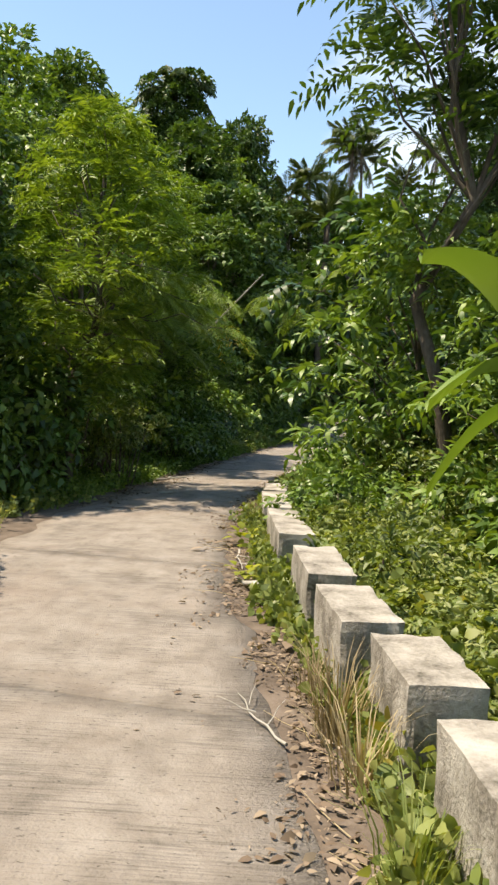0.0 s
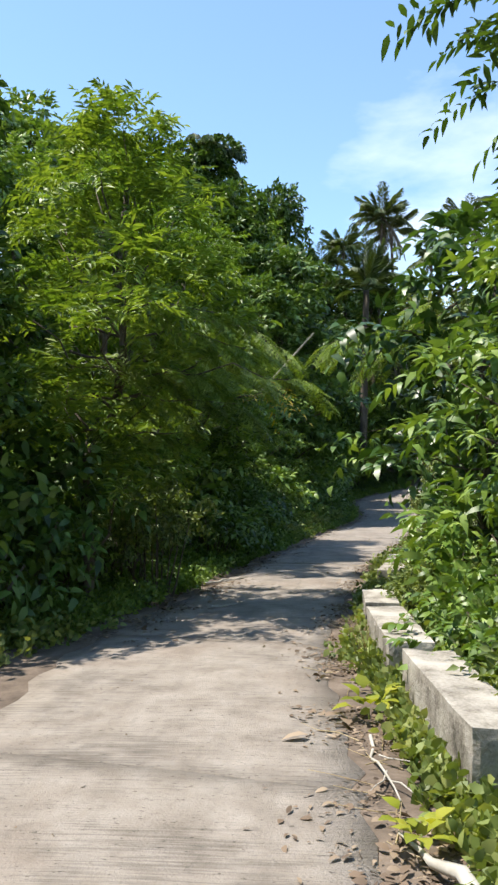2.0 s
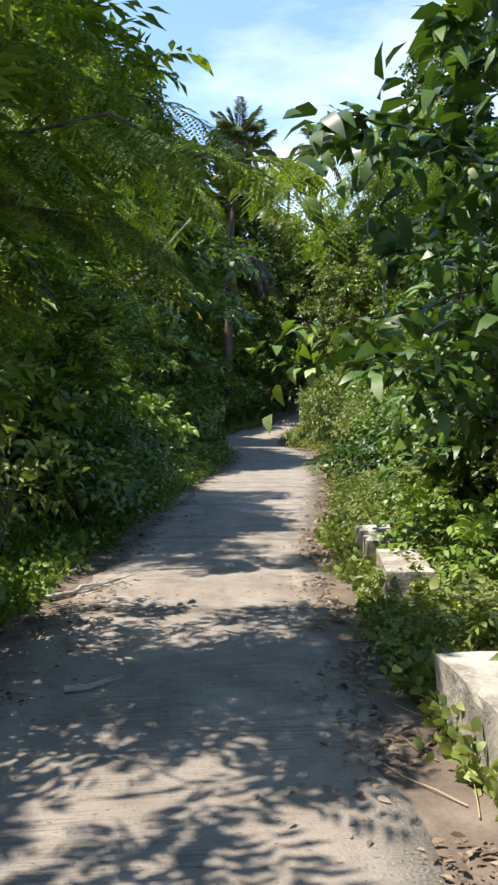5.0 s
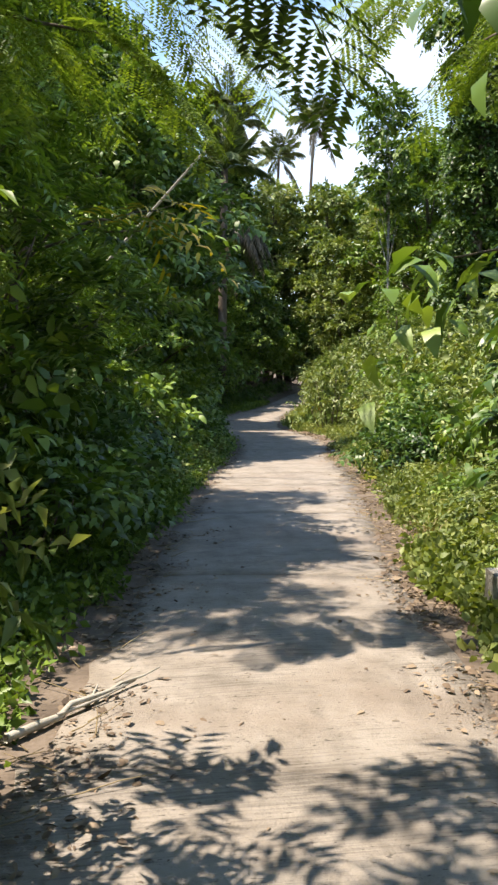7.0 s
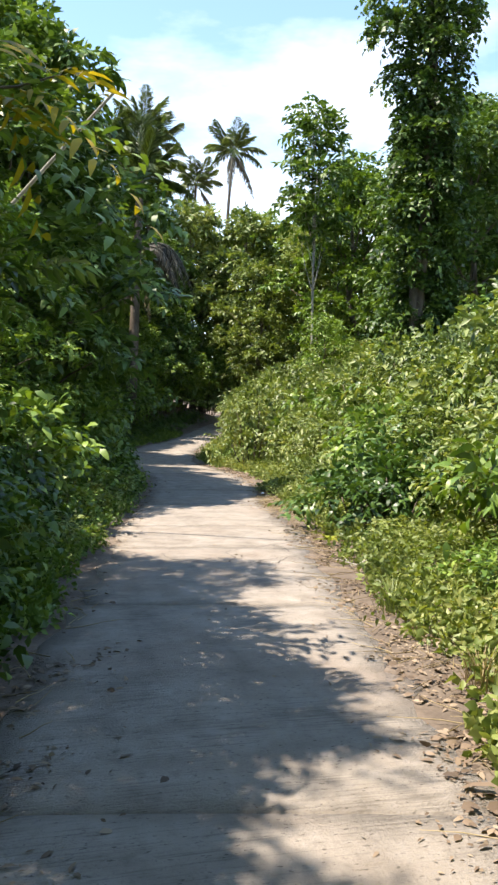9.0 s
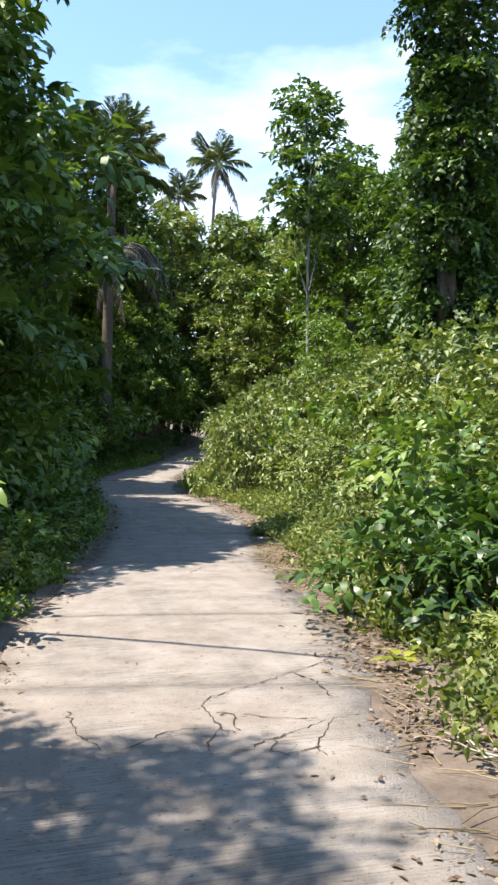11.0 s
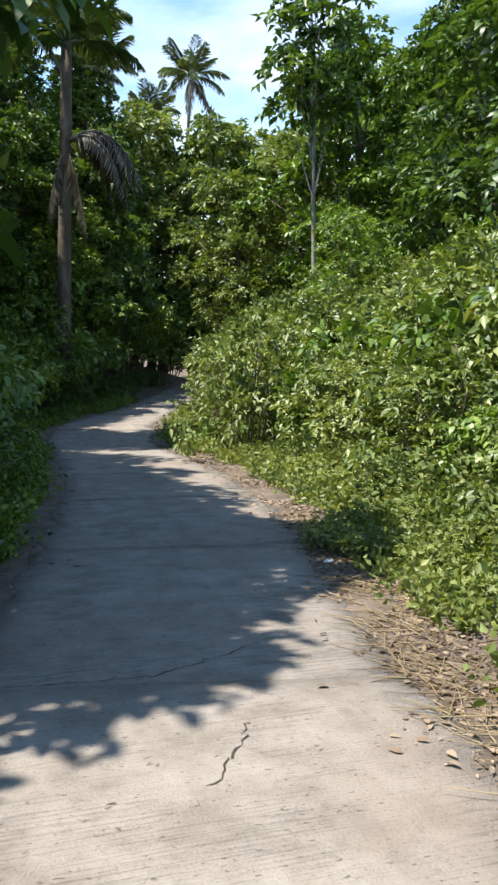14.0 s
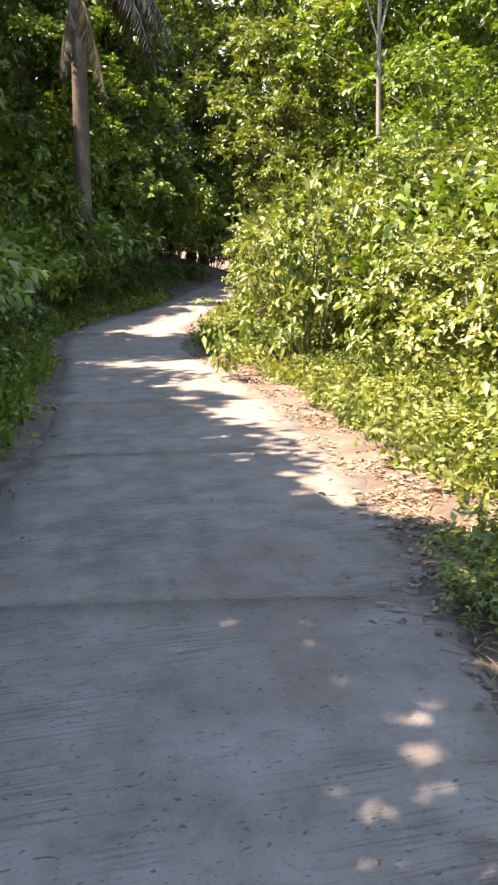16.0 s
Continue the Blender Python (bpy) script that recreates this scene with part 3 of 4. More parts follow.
for y, off, ob, s in ((18.5, 2.6, feather_a, 0.8), (20.4, 2.6, feather_a, 0.92), (22.4, 2.6, feather_b, 1.15),
                      (24.2, 2.4, feather_a, 0.88), (26.2, 2.9, broad_b, 0.6), (28.4, 2.6, feather_b, 0.62), (30.6, 2.8, broad_b, 0.7), (36.6, 5.2, far_c, 0.95), (39.2, 5.5, far_a, 1.05), (41.2, 5.3, far_c, 0.9), (44.5, 3.9, broad_b, 0.95),
                      (47, 5.2, feather_b, 0.9), (51.5, 5.4, broad_b, 0.7),
                      (12.2, 2.8, broad_b, 0.78), (12.9, 2.9, broad_a, 0.62), (7.5, 2.5, broad_b, 0.66), (10.6, 6.4, broad_b, 0.9), (12.8, 7.6, broad_a, 0.85), (16.8, 9.5, broad_a, 1.0), (19.5, 6.8, broad_a, 0.95), (23.0, 6.6, broad_b, 1.1), (27.0, 8.0, broad_a, 0.95), (30.5, 8.0, broad_b, 1.2),
                      (32.9, 3.2, broad_a, 0.88), (35.4, 3.2, broad_a, 1.1), (37.8, 3.2, broad_b, 1.2), (34, 6.8, broad_a, 1.1),
                      (38, 6.4, broad_a, 1.2), (42, 6.4, broad_b, 1.4), (46, 7.2, far_a, 1.2), (51, 8.6, far_c, 1.25), (56, 9.2, far_c, 1.3), (61, 11.0, far_b, 1.3),
                      (14, 11, far_c, 0.85), (20, 11, far_a, 0.9), (26, 12, far_c, 0.85), (32, 11.5, far_a, 1.0), (38, 11, far_c, 1.05), (44, 11, far_a, 1.15), (50, 10, far_c, 1.2), (57, 13, far_a, 1.3),
                      (64, 12, far_c, 1.3), (65.5, 3.4, broad_a, 1.2), (62.6, 3.4, broad_b, 1.1), (68.5, 3.0, broad_b, 1.1)):
    put(ob, float(left_edge(y)) - off, y, turn(), s)
for x, y, s in ((0.3, 49.5, 1.6), (0.2, 52.6, 1.7), (0.4, 46.6, 1.5), (1.7, 56.2, 1.6), (2.9, 58.6, 1.7), (4.2, 61.2, 1.7), (0.8, 54.4, 1.8), (0.1, 43.6, 1.5), (-0.1, 48.0, 1.8), (-0.1, 51.0, 1.9)):
    put(bush_b, x, y, turn(), s, 1.15)

# right side: weeds and bushes, then taller growth
y = 4.2
while y < 62:
    e = float(right_edge(y))
    low = 1.75 if y < 19 else (1.4 if y < 36 else (1.3 if y < 47 else 1.6))
    put([bush_d, bush_a, bush_d, bush_b][prng.integers(4)], e + low + prng.uniform(0, 0.3), y, turn(), prng.uniform(0.5, 0.75), prng.uniform(0.5, 0.8))
    put([bush_a, bush_b, bush_a][prng.integers(3)], e + low + 1.0 + prng.uniform(0, 0.4), y + 0.3, turn(), prng.uniform(0.8, 1.15), prng.uniform(0.9, 1.2))
    put([bush_a, bush_b, bush_a, bush_c][prng.integers(4)], e + low + 2.2 + prng.uniform(0, 0.6), y + 0.6, turn(), prng.uniform(1.1, 1.5), prng.uniform(1.1, 1.4))
    y += prng.uniform(0.95, 1.35) * (1 + max(0, y - 25) / 45)
y = 20.5
while y < 60:
    put(bush_f, float(right_edge(y)) + 4.9 + prng.uniform(0, 0.6), y, turn(), prng.uniform(0.85, 1.1), prng.uniform(0.9, 1.15))
    put([bush_f, bush_g][prng.integers(2)], float(right_edge(y)) + 7.4 + prng.uniform(0, 0.8), y + 0.8, turn(), prng.uniform(1.0, 1.3), prng.uniform(0.95, 1.2))
    y += prng.uniform(2.0, 2.6) * (1 + max(0, y - 30) / 60)
put(bush_c, 4.5, 27.3, 30, 1.15, 1.0)
put(bush_c, 5.3, 28.2, 130, 1.2, 1.1)
put(bush_a, 7.0, 45.2, 0, 1.35, 1.5)
for x, y, s in ((1.55, 14.3, 0.4), (1.6, 14.9, 0.45), (1.85, 15.5, 0.5), (2.0, 16.0, 0.5)):
    put(bush_d, x, y, turn(), s, 0.9)
for y in np.arange(5.0, 19.5, 0.62):
    put([bush_d, bush_b][prng.integers(3) // 2], float(np.interp(y, [5, 7.4, 10, 13.6, 18], [1.9, 1.5, 1.24, 1.16, 1.85])) + 0.75 + prng.uniform(0, 0.25), y, turn(), prng.uniform(0.5, 0.8), prng.uniform(0.7, 1.1))
for x, y, ob, s in ((5.5, 7.5, broad_b, 0.75), (6.0, 11, broad_b, 0.85), (7.0, 15, broad_b, 0.9), (8.5, 21, broad_b, 0.8), (15, 31, broad_a, 0.9), (13.5, 41, broad_a, 1.05), (15.5, 46, broad_a, 1.3), (18, 52, far_c, 1.0),
                    (12.5, 66.5, far_b, 0.95), (16.0, 66, far_b, 1.0), (10.2, 56, bush_f, 1.0), (11.6, 59.5, bush_f, 1.1), (9.2, 53, bush_f, 0.9), (13.6, 63, bush_f, 1.1), (17, 62, far_a, 1.2), (22, 57, far_c, 1.2), (23, 66, far_a, 1.2), (10.5, 47.5, broad_b, 0.7)):
    put(ob, x, y, turn(), s)
for x, y, ob, s in ((-4.5, -3, broad_b, 1.0), (-5.5, 2, broad_b, 1.0), (-7, 6, broad_a, 0.9), (5.5, -2, broad_b, 0.9), (6, 3, broad_b, 0.8), (-3, -9, broad_a, 1.0), (4, -9, broad_a, 1.0), (0.8, -12, broad_b, 1.1)):
    put(ob, x, y, turn(), s)
# the wood beyond the bend
put(far_c, -1.7, 50.4, 40, 0.85, 1.6)
for x, y, k in ((0.2, 58.5, 0.8), (2.2, 63.0, 0.8), (4.2, 67.0, 0.8)):
    put(far_c, x, y, turn(), k)
for x, y, k in ((4.0, 58.5, 0.8), (5.0, 60.4, 0.8), (5.9, 62.2, 0.85), (7.0, 64.8, 0.9), (8.2, 67.5, 0.9)):
    put(bush_c, x, y, turn(), k)
for x, y, k in ((-1.8, 45.0, 1.3), (-2.0, 48.5, 1.3), (-2.2, 52.0, 1.3), (-1.6, 55.5, 1.4), (0.2, 58.6, 1.4), (2.0, 61.6, 1.4), (4.0, 64.4, 1.4), (6.0, 68.0, 1.3), (8.2, 71.8, 1.3), (10.6, 75.2, 1.4), (14.0, 77.2, 1.5), (17.5, 77.8, 1.5), (21.0, 78.0, 1.5)):
    put(bush_g, x, y, turn(), k, 1.25)
for x, y, ob, s in ((1.5, 70, far_c, 1.1), (5.5, 75.5, far_c, 1.2), (10, 78, far_b, 1.45), (14.5, 78, far_b, 1.5), (19, 78, far_b, 1.4), (24, 78, far_a, 1.5), (-3, 74, far_a, 1.4), (-8, 76, far_c, 1.4), (1, 80, far_b, 1.4), (6, 84, far_b, 1.5),
                    (12, 86, far_b, 1.5), (18, 87, far_a, 1.5), (25, 88, far_b, 1.5), (31, 82, far_a, 1.5), (-13, 80, far_a, 1.4), (28, 72, far_c, 1.4), (8.5, 74.5, far_a, 0.7), (12, 75.5, far_a, 0.6)):
    put(ob, x, y, turn(), s)
for x, y, top, ob in ((3.4, 72, 22.5, palm_a), (6.3, 74, 21.0, palm_b), (0.8, 71, 20.5, palm_b), (22.4, 128.5, 43.5, palm_a), (16.8, 125, 37.0, palm_b), (9.5, 112, 40.0, palm_a), (12.0, 116, 38.5, palm_b)):
    g = float(ground_height(x, y))
    k = (top - g) / (21.0 if ob is palm_a else 19.0)
    copy_thing(ob, pose(x, y, g, 0, 0, turn()) @ Matrix.Diagonal((max(k, 0.9), max(k, 0.9), k, 1)))

# ---- single trees ----
slender = tree("slender_tree", 16.5, 1.5, 18, 0.10, dict(LARGE, length=0.42, width=0.2, reach=0.6, simple=True, per_area=2.2), M_DEEP, M_PALE_BARK, "tall slender pale-trunked tree with a high open crown", clear=0.58, lump_r=(0.6, 1.0), sway=0.015)
slender.matrix_world = pose(12.9, 56.5, float(ground_height(12.9, 56.5)) - 0.2)


def vine_tower(height, radius):
    """A dead trunk smothered in hanging climbers."""
    thing = tagged(new("vine_covered_tree"), "tall tree trunk smothered in hanging green climbers", "tree")
    stem = bend((0, 0, -0.3), (0.4, 0, height), 7, 0.05)
    part("trunk", mesh_from("trunk", *tube_arrays(stem, np.linspace(0.28, 0.12, 7), 9), M_BARK, True), thing)
    blobs = []
    for i in range(46):
        h = (i + rng.random()) / 46
        a, w = i * 2.4, radius * rng.uniform(0.25, 0.85) * (0.8 + 0.5 * (h > 0.75))
        blobs.append((w * math.cos(a) + 0.4 * h, w * math.sin(a), 0.6 + h * (height - 0.3), rng.uniform(0.45, 0.8)))
    part("climber", mesh_from("climber", *blob_leaves(blobs, **VINE), M_DEEP), thing)
    return thing


vine_tower(13.5, 1.05).matrix_world = pose(10.3, 38.3, float(ground_height(10.3, 38.3)))

big_a = tree("large_leaved_tree", 5.6, 1.3, 24, 0.08, BIG, M_GLOSS, M_BARK, "small tree with large glossy drooping leaves behind the guard blocks", clear=0.2, lump_r=(0.4, 0.62))
big_a.matrix_world = pose(3.25, 16.3, float(ground_height(3.25, 16.3)))
put(big_a, 3.7, 18.6, 70, 0.8)
put(big_a, 3.9, 20.4, 200, 0.68)
mid_r = tree("roadside_tree", 4.6, 1.4, 22, 0.08, dict(MEDIUM, length=0.2, width=0.065, droop=0.45, sag=0.5), M_MID, M_BARK, "young tree with narrow drooping leaves behind the guard blocks", clear=0.1, lump_r=(0.45, 0.75))
mid_r.matrix_world = pose(3.2, 12.4, float(ground_height(3.2, 12.4)))
put(mid_r, 4.1, 9.6, 50, 0.85)
pinnate = tree("pinnate_tree", 8.2, 1.7, 20, 0.12, PINNATE, M_DEEP, M_BARK, "tree with dark feather-shaped compound leaves above the guard blocks", clear=0.64, lump_r=(0.4, 0.7))
pinnate.matrix_world = pose(3.4, 11.2, float(ground_height(3.4, 11.2)))


def leaning_palm():
    """A big palm by the bend, stiff green fronds on top, old grey fronds hanging from the stem."""
    thing = tagged(new("coconut_palm"), "coconut palm by the bend with hanging grey dead fronds", "palm tree")
    stem = np.array([[0.5 * f, 0, 13.6 * f - 0.3] for f in np.linspace(0, 1, 10)])
    part("trunk", mesh_from("trunk", *tube_arrays(stem, np.linspace(0.3, 0.2, 10), 11), M_BARK, True), thing)
    for i in range(17):
        rise = 0.25 + 1.2 * (i / 16)
        rib, lv = frond_arrays(stem[-1], i * 2.4, rise, rng.uniform(3.8, 4.8), 0.85, 40, 0.8 if rise < 0.8 else 0.3, 0.06, 0.35 if rise < 0.8 else 0.1)
        part("frond", mesh_from("frond", *joined([rib, lv]), M_PALM), thing)
    low = np.array([0.36, 0, 9.6])
    for i in range(7):
        rib, lv = frond_arrays(low, -0.75 + 0.25 * i, rng.uniform(0.3, 0.6), rng.uniform(3.4, 4.4), 0.8, 36, 1.9, 0.06, 0.9)
        part("frond", mesh_from("frond", *joined([rib, lv]), M_DRYPALM), thing, "hanging grey dead frond")
    for i in range(4):
        rib, lv = frond_arrays(low, 0.8 + 1.5 * i, -1.15, rng.uniform(2.6, 3.4), 0.6, 28, 0.3, 0.055, 0.9)
        part("frond", mesh_from("frond", *joined([rib, lv]), M_STRAW if i == 3 else M_DRYPALM), thing, "limp brown dead frond against the stem")
    return thing


def vine_palm(height):
    """A palm whose crown is half buried under climbers."""
    thing = tagged(new("vine_covered_palm"), "tall palm with its crown smothered in dark climbers", "palm tree")
    stem = bend((0, 0, -0.3), (0.3, 0, height), 7, 0.03)
    part("trunk", mesh_from("trunk", *tube_arrays(stem, np.linspace(0.24, 0.14, 7), 9), M_BARK, True), thing)
    for i in range(11):
        rib, lv = frond_arrays(stem[-1], i * 2.4 + 0.2, 0.1 + 0.75 * (i % 4) / 3, rng.uniform(2.2, 3.2), 0.7, 30, 1.0, 0.055, 0.6)
        part("frond", mesh_from("frond", *joined([rib, lv]), M_PALM), thing)
    blobs = [(0.3 + 0.8 * math.cos(i * 2.4), 0.8 * math.sin(i * 2.4), height - 3.2 + 0.26 * i, 0.6 + 0.03 * i) for i in range(14)]
    part("climber", mesh_from("climber", *blob_leaves(blobs, **VINE), M_DEEP), thing)
    return thing


vine_palm(15.4).matrix_world = pose(-5.05, 42.5, float(ground_height(-5.05, 42.5)))
leaning_palm().matrix_world = pose(3.6, 59.4, float(ground_height(3.6, 59.4)))


def leafy_branch(base, tip, sprays, mat, label, leaf):
    """A branch hanging over the road."""
    thing = tagged(new("overhanging_branch"), label, "branch")
    pts = bend(base, tip, 6, 0.15)
    part("branch", mesh_from("branch", *tube_arrays(pts, np.linspace(0.02, 0.006, 6), 5), M_BARK, True), thing)
    f = rng.uniform(0.25, 1.0, sprays)
    o = np.stack([np.interp(f, np.linspace(0, 1, 6), pts[:, k]) for k in range(3)], 1)
    way = unit(np.asarray(tip, float) - np.asarray(base, float))
    d = way + rng.normal(0, 0.7, (sprays, 3)) + [0, 0, -0.35]
    part("foliage", mesh_from("foliage", *spray_arrays(o, d, np.array([0, 0, 1.0]) + rng.normal(0, 0.2, d.shape), rng.uniform(0.5, 0.95, sprays), **leaf), mat), thing)
    return thing


def feathery_branch(base, tip, fronds, reach, label, droop=0.5):
    """A thin branch with twice-divided feathery fronds hanging from it."""
    thing = tagged(new("overhanging_branch"), label, "branch")
    pts = bend(base, tip, 8, 0.12)
    part("branch", mesh_from("branch", *tube_arrays(pts, np.linspace(0.022, 0.005, 8), 6), M_BARK, True), thing)
    f = np.linspace(0.2, 1.0, fronds)
    o = np.stack([np.interp(f, np.linspace(0, 1, 8), pts[:, k]) for k in range(3)], 1)
    way = unit(np.asarray(tip, float) - np.asarray(base, float))
    side = unit(np.cross(way, [0, 0, 1.0]))
    sign = np.where(np.arange(fronds) % 2, 1.0, -1.0)[:, None]
    d = unit(way * 0.75 + side * sign * rng.uniform(0.3, 1.0, (fronds, 1)) + rng.normal(0, 0.25, (fronds, 3)) + [0, 0, -0.1])
    r = reach * rng.uniform(0.7, 1.2, fronds)
    pairs, ribs, po, pd, pr = 9, [], [], [], []
    for k in range(fronds):
        g = np.linspace(0, 1, 6)
        rib = o[k] + d[k] * (r[k] * g)[:, None] - np.array([0, 0, 1.0]) * (r[k] * droop * g**2)[:, None]
        ribs.append(tube_arrays(rib, np.linspace(0.004, 0.0015, 6), 4))
        across = unit(np.cross(d[k], [0, 0, 1.0]))
        for j in range(2 * pairs):
            h = 0.15 + 0.85 * (j // 2 + 0.5) / pairs
            po.append([np.interp(h, g, rib[:, c]) for c in range(3)])
            pd.append(d[k] * 0.6 + across * (1 if j % 2 else -1) + [0, 0, -0.25 - 0.5 * droop * h])
            pr.append(0.42 * r[k] * (0.55 + 0.45 * math.sin(math.pi * h)))
    po, pd = np.array(po), np.array(pd) + rng.normal(0, 0.06, (len(pd), 3))
    up = np.array([0, 0, 1.0]) + rng.normal(0, 0.12, po.shape)
    part("frond_rib", mesh_from("frond_rib", *joined(ribs), M_MID), thing)
    part("foliage", mesh_from("foliage", *spray_arrays(po, pd, up, np.array(pr), 24, 0.036, 0.0145, 0.06, 0.1, True, 0.25, 1.15), M_FEATHER), thing)
    return thing


for base, tip, n, r in (((-2.4, 14.2, 3.0), (0.5, 14.1, 2.75), 17, 0.5), ((-2.4, 14.2, 2.6), (-0.3, 14.3, 2.5), 15, 0.5), ((-2.4, 14.2, 3.5), (-0.1, 14.5, 3.2), 17, 0.5), ((-2.4, 14.2, 3.2), (-0.9, 14.2, 2.9), 14, 0.5),
                        ((-2.4, 14.2, 4.0), (-0.5, 14.6, 3.7), 15, 0.5), ((-2.4, 14.2, 2.2), (-1.0, 14.2, 2.15), 13, 0.45), ((-2.2, 17.4, 4.6), (0.2, 17.6, 3.7), 17, 0.5), ((-2.2, 17.4, 4.2), (-0.4, 17.7, 3.5), 17, 0.5),
                        ((3.0, 17.4, 4.6), (0.9, 17.3, 3.75), 17, 0.5), ((3.0, 17.4, 4.4), (1.5, 17.4, 3.5), 14, 0.45)):
    feathery_branch(base, tip, n, r, "thin branch of fine feathery leaves hanging over the road")
roadside_feather = tree("feathery_tree", 6.4, 1.6, 20, 0.08, dict(FEATHER, per_area=16), M_FEATHER, M_BARK, "light green feathery-leaved tree leaning out over the road", clear=0.26, lump_r=(0.34, 0.52), lean=(0.5, 0))
roadside_feather.matrix_world = pose(-2.2, 14.3, float(ground_height(-2.2, 14.3)))
# branch with large leaves reaching out from the tree behind the guard blocks
leafy_branch((3.1, 16.3, 3.4), (1.3, 16.2, 3.85), 26, M_GLOSS, "branch with large glossy drooping leaves above the road edge", dict(count=5, length=0.27, width=0.12, jitter=0.3, droop=0.5, sag=0.4, spread=0.9))
leafy_branch((3.1, 16.2, 1.7), (1.9, 15.9, 1.8), 16, M_GLOSS, "low branch with large glossy leaves over the guard blocks", dict(count=5, length=0.2, width=0.1, jitter=0.3, droop=0.4, sag=0.3, spread=0.9))
leafy_branch((3.1, 17.7, 2.7), (1.35, 17.5, 2.3), 15, M_MID, "drooping branch with large light green leaves beside the road", dict(count=5, length=0.22, width=0.11, jitter=0.3, droop=0.5, sag=0.5, spread=0.9))
# branch with yellowing leaves
leafy_branch((-1.5, 21.9, 3.2), (-0.25, 21.4, 3.4), 26, M_MID, "thin branch with green leaves beside the yellowing one", dict(count=10, length=0.16, width=0.055, jitter=0.15, droop=0.3, sag=0.35, spread=1.0))
leafy_branch((-1.1, 21.5, 3.35), (-0.05, 21.1, 3.5), 9, M_YELLOW, "thin branch with yellow and orange leaves", dict(count=12, length=0.17, width=0.05, jitter=0.1, droop=0.3, sag=0.6, spread=1.0))


def banana_leaf(base, tip, width, label):
    """One broad arching leaf with a rib."""
    n = 12
    f = np.linspace(0, 1, n)
    a, b = np.asarray(base, float), np.asarray(tip, float)
    rib = a + (b - a) * f[:, None] + np.array([0, 0, 1.0]) * (0.28 * np.sin(f * np.pi * 0.9))[:, None]
    side = unit(np.cross(b - a, [0, 0.2, 1.0]))
    w = width * np.sin(np.pi * np.clip(f * 0.92 + 0.06, 0, 1)) ** 0.6
    v = np.concatenate([rib - side * w[:, None] + [0, 0, 0.06], rib, rib + side * w[:, None] + [0, 0, 0.05]])
    q = [(k * n + i, k * n + i + 1, (k + 1) * n + i + 1, (k + 1) * n + i) for k in range(2) for i in range(n - 1)]
    return v, np.zeros((0, 3), int), q


banana = tagged(new("banana_plant"), "young banana plant with broad arching green leaves", "banana plant")
part("stem", mesh_from("stem", *tube_arrays(bend((2.9, 5.2, -0.4), (2.85, 5.2, 1.5), 5, 0.05), np.linspace(0.07, 0.035, 5), 8), M_MID, True), banana)
for tip, w in (((2.0, 4.9, 2.15), 0.13), ((2.05, 4.85, 1.45), 0.1), ((2.15, 5.3, 1.0), 0.12), ((3.4, 5.6, 2.2), 0.15), ((3.2, 4.4, 1.9), 0.14)):
    part("leaf", mesh_from("leaf", *banana_leaf((2.86, 5.2, 1.5), tip, w, ""), M_MID, True), banana)


# ---- weeds along both edges ----
def weed_band(name, side, y0, y1, d0, d1, count, mat, label, height=0.18, leaf=(0.075, 0.045)):
    wy = prng.uniform(y0, y1, count)
    wd = d0 + (d1 - d0) * prng.random(count) ** 0.8
    wx = left_edge(wy) - wd if side < 0 else right_edge(wy) + wd
    keep = np.array([noise.noise(Vector((float(a) * 0.9, float(b) * 0.9, 3.0))) > -0.3 + 0.5 * (d < d0 + 0.15) for a, b, d in zip(wx, wy, wd)])
    wx, wy = wx[keep], wy[keep]
    o = np.stack([wx, wy, ground_height(wx, wy)], -1)
    d = np.stack([prng.normal(0, 0.6, len(o)), prng.normal(0, 0.6, len(o)), prng.uniform(0.5, 1.2, len(o))], -1)
    u = prng.normal(0, 1, d.shape) * [1, 1, 0.2]
    arr = spray_arrays(o, d, u + [0, 0, 0.6], height * prng.uniform(0.5, 1.6, len(o)), 6, *leaf, 0.5, 0.2, y0 > 10, 0.1)
    return tagged(new(name, mesh_from(name, *arr, mat)), label, "weeds", kind="stuff")


weed_band("roadside_weeds", 1, 1.5, 20, 0.15, 0.85, 8500, M_HERB, "light green creeping weeds round the guard blocks", 0.17, (0.07, 0.05))
weed_band("roadside_weeds", 1, 1.5, 13, 0.1, 0.75, 420, M_HERB, "broad round creeper leaves beside the guard blocks", 0.13, (0.075, 0.07))
weed_band("roadside_weeds", 1, 1.5, 20, 0.7, 2.8, 9000, M_HERB, "light green creepers behind the guard blocks", 0.34, (0.09, 0.065))
weed_band("roadside_weeds", 1, 18, 36, 0.3, 2.4, 9000, M_HERB, "sunlit light green weeds along the road edge", 0.26)
weed_band("roadside_weeds", 1, 36, 62, 0.35, 1.8, 5000, M_HERB, "light green weeds at the far road edge", 0.3, (0.1, 0.06))
weed_band("roadside_weeds", 1, 27, 50, 1.2, 3.4, 7000, M_OLIVE, "knee-high olive green weeds at the foot of the thicket", 0.5, (0.11, 0.06))
weed_band("roadside_weeds", -1, 2, 13, 0.1, 3.2, 6500, M_HERB, "light green grassy weeds on the open verge", 0.22)
weed_band("roadside_weeds", -1, 12, 36, 0.15, 1.4, 8000, M_MID, "green weeds at the foot of the shaded bank", 0.22)
weed_band("roadside_weeds", -1, 36, 62, 0.2, 1.6, 4500, M_MID, "green weeds at the foot of the far bank", 0.3, (0.1, 0.06))


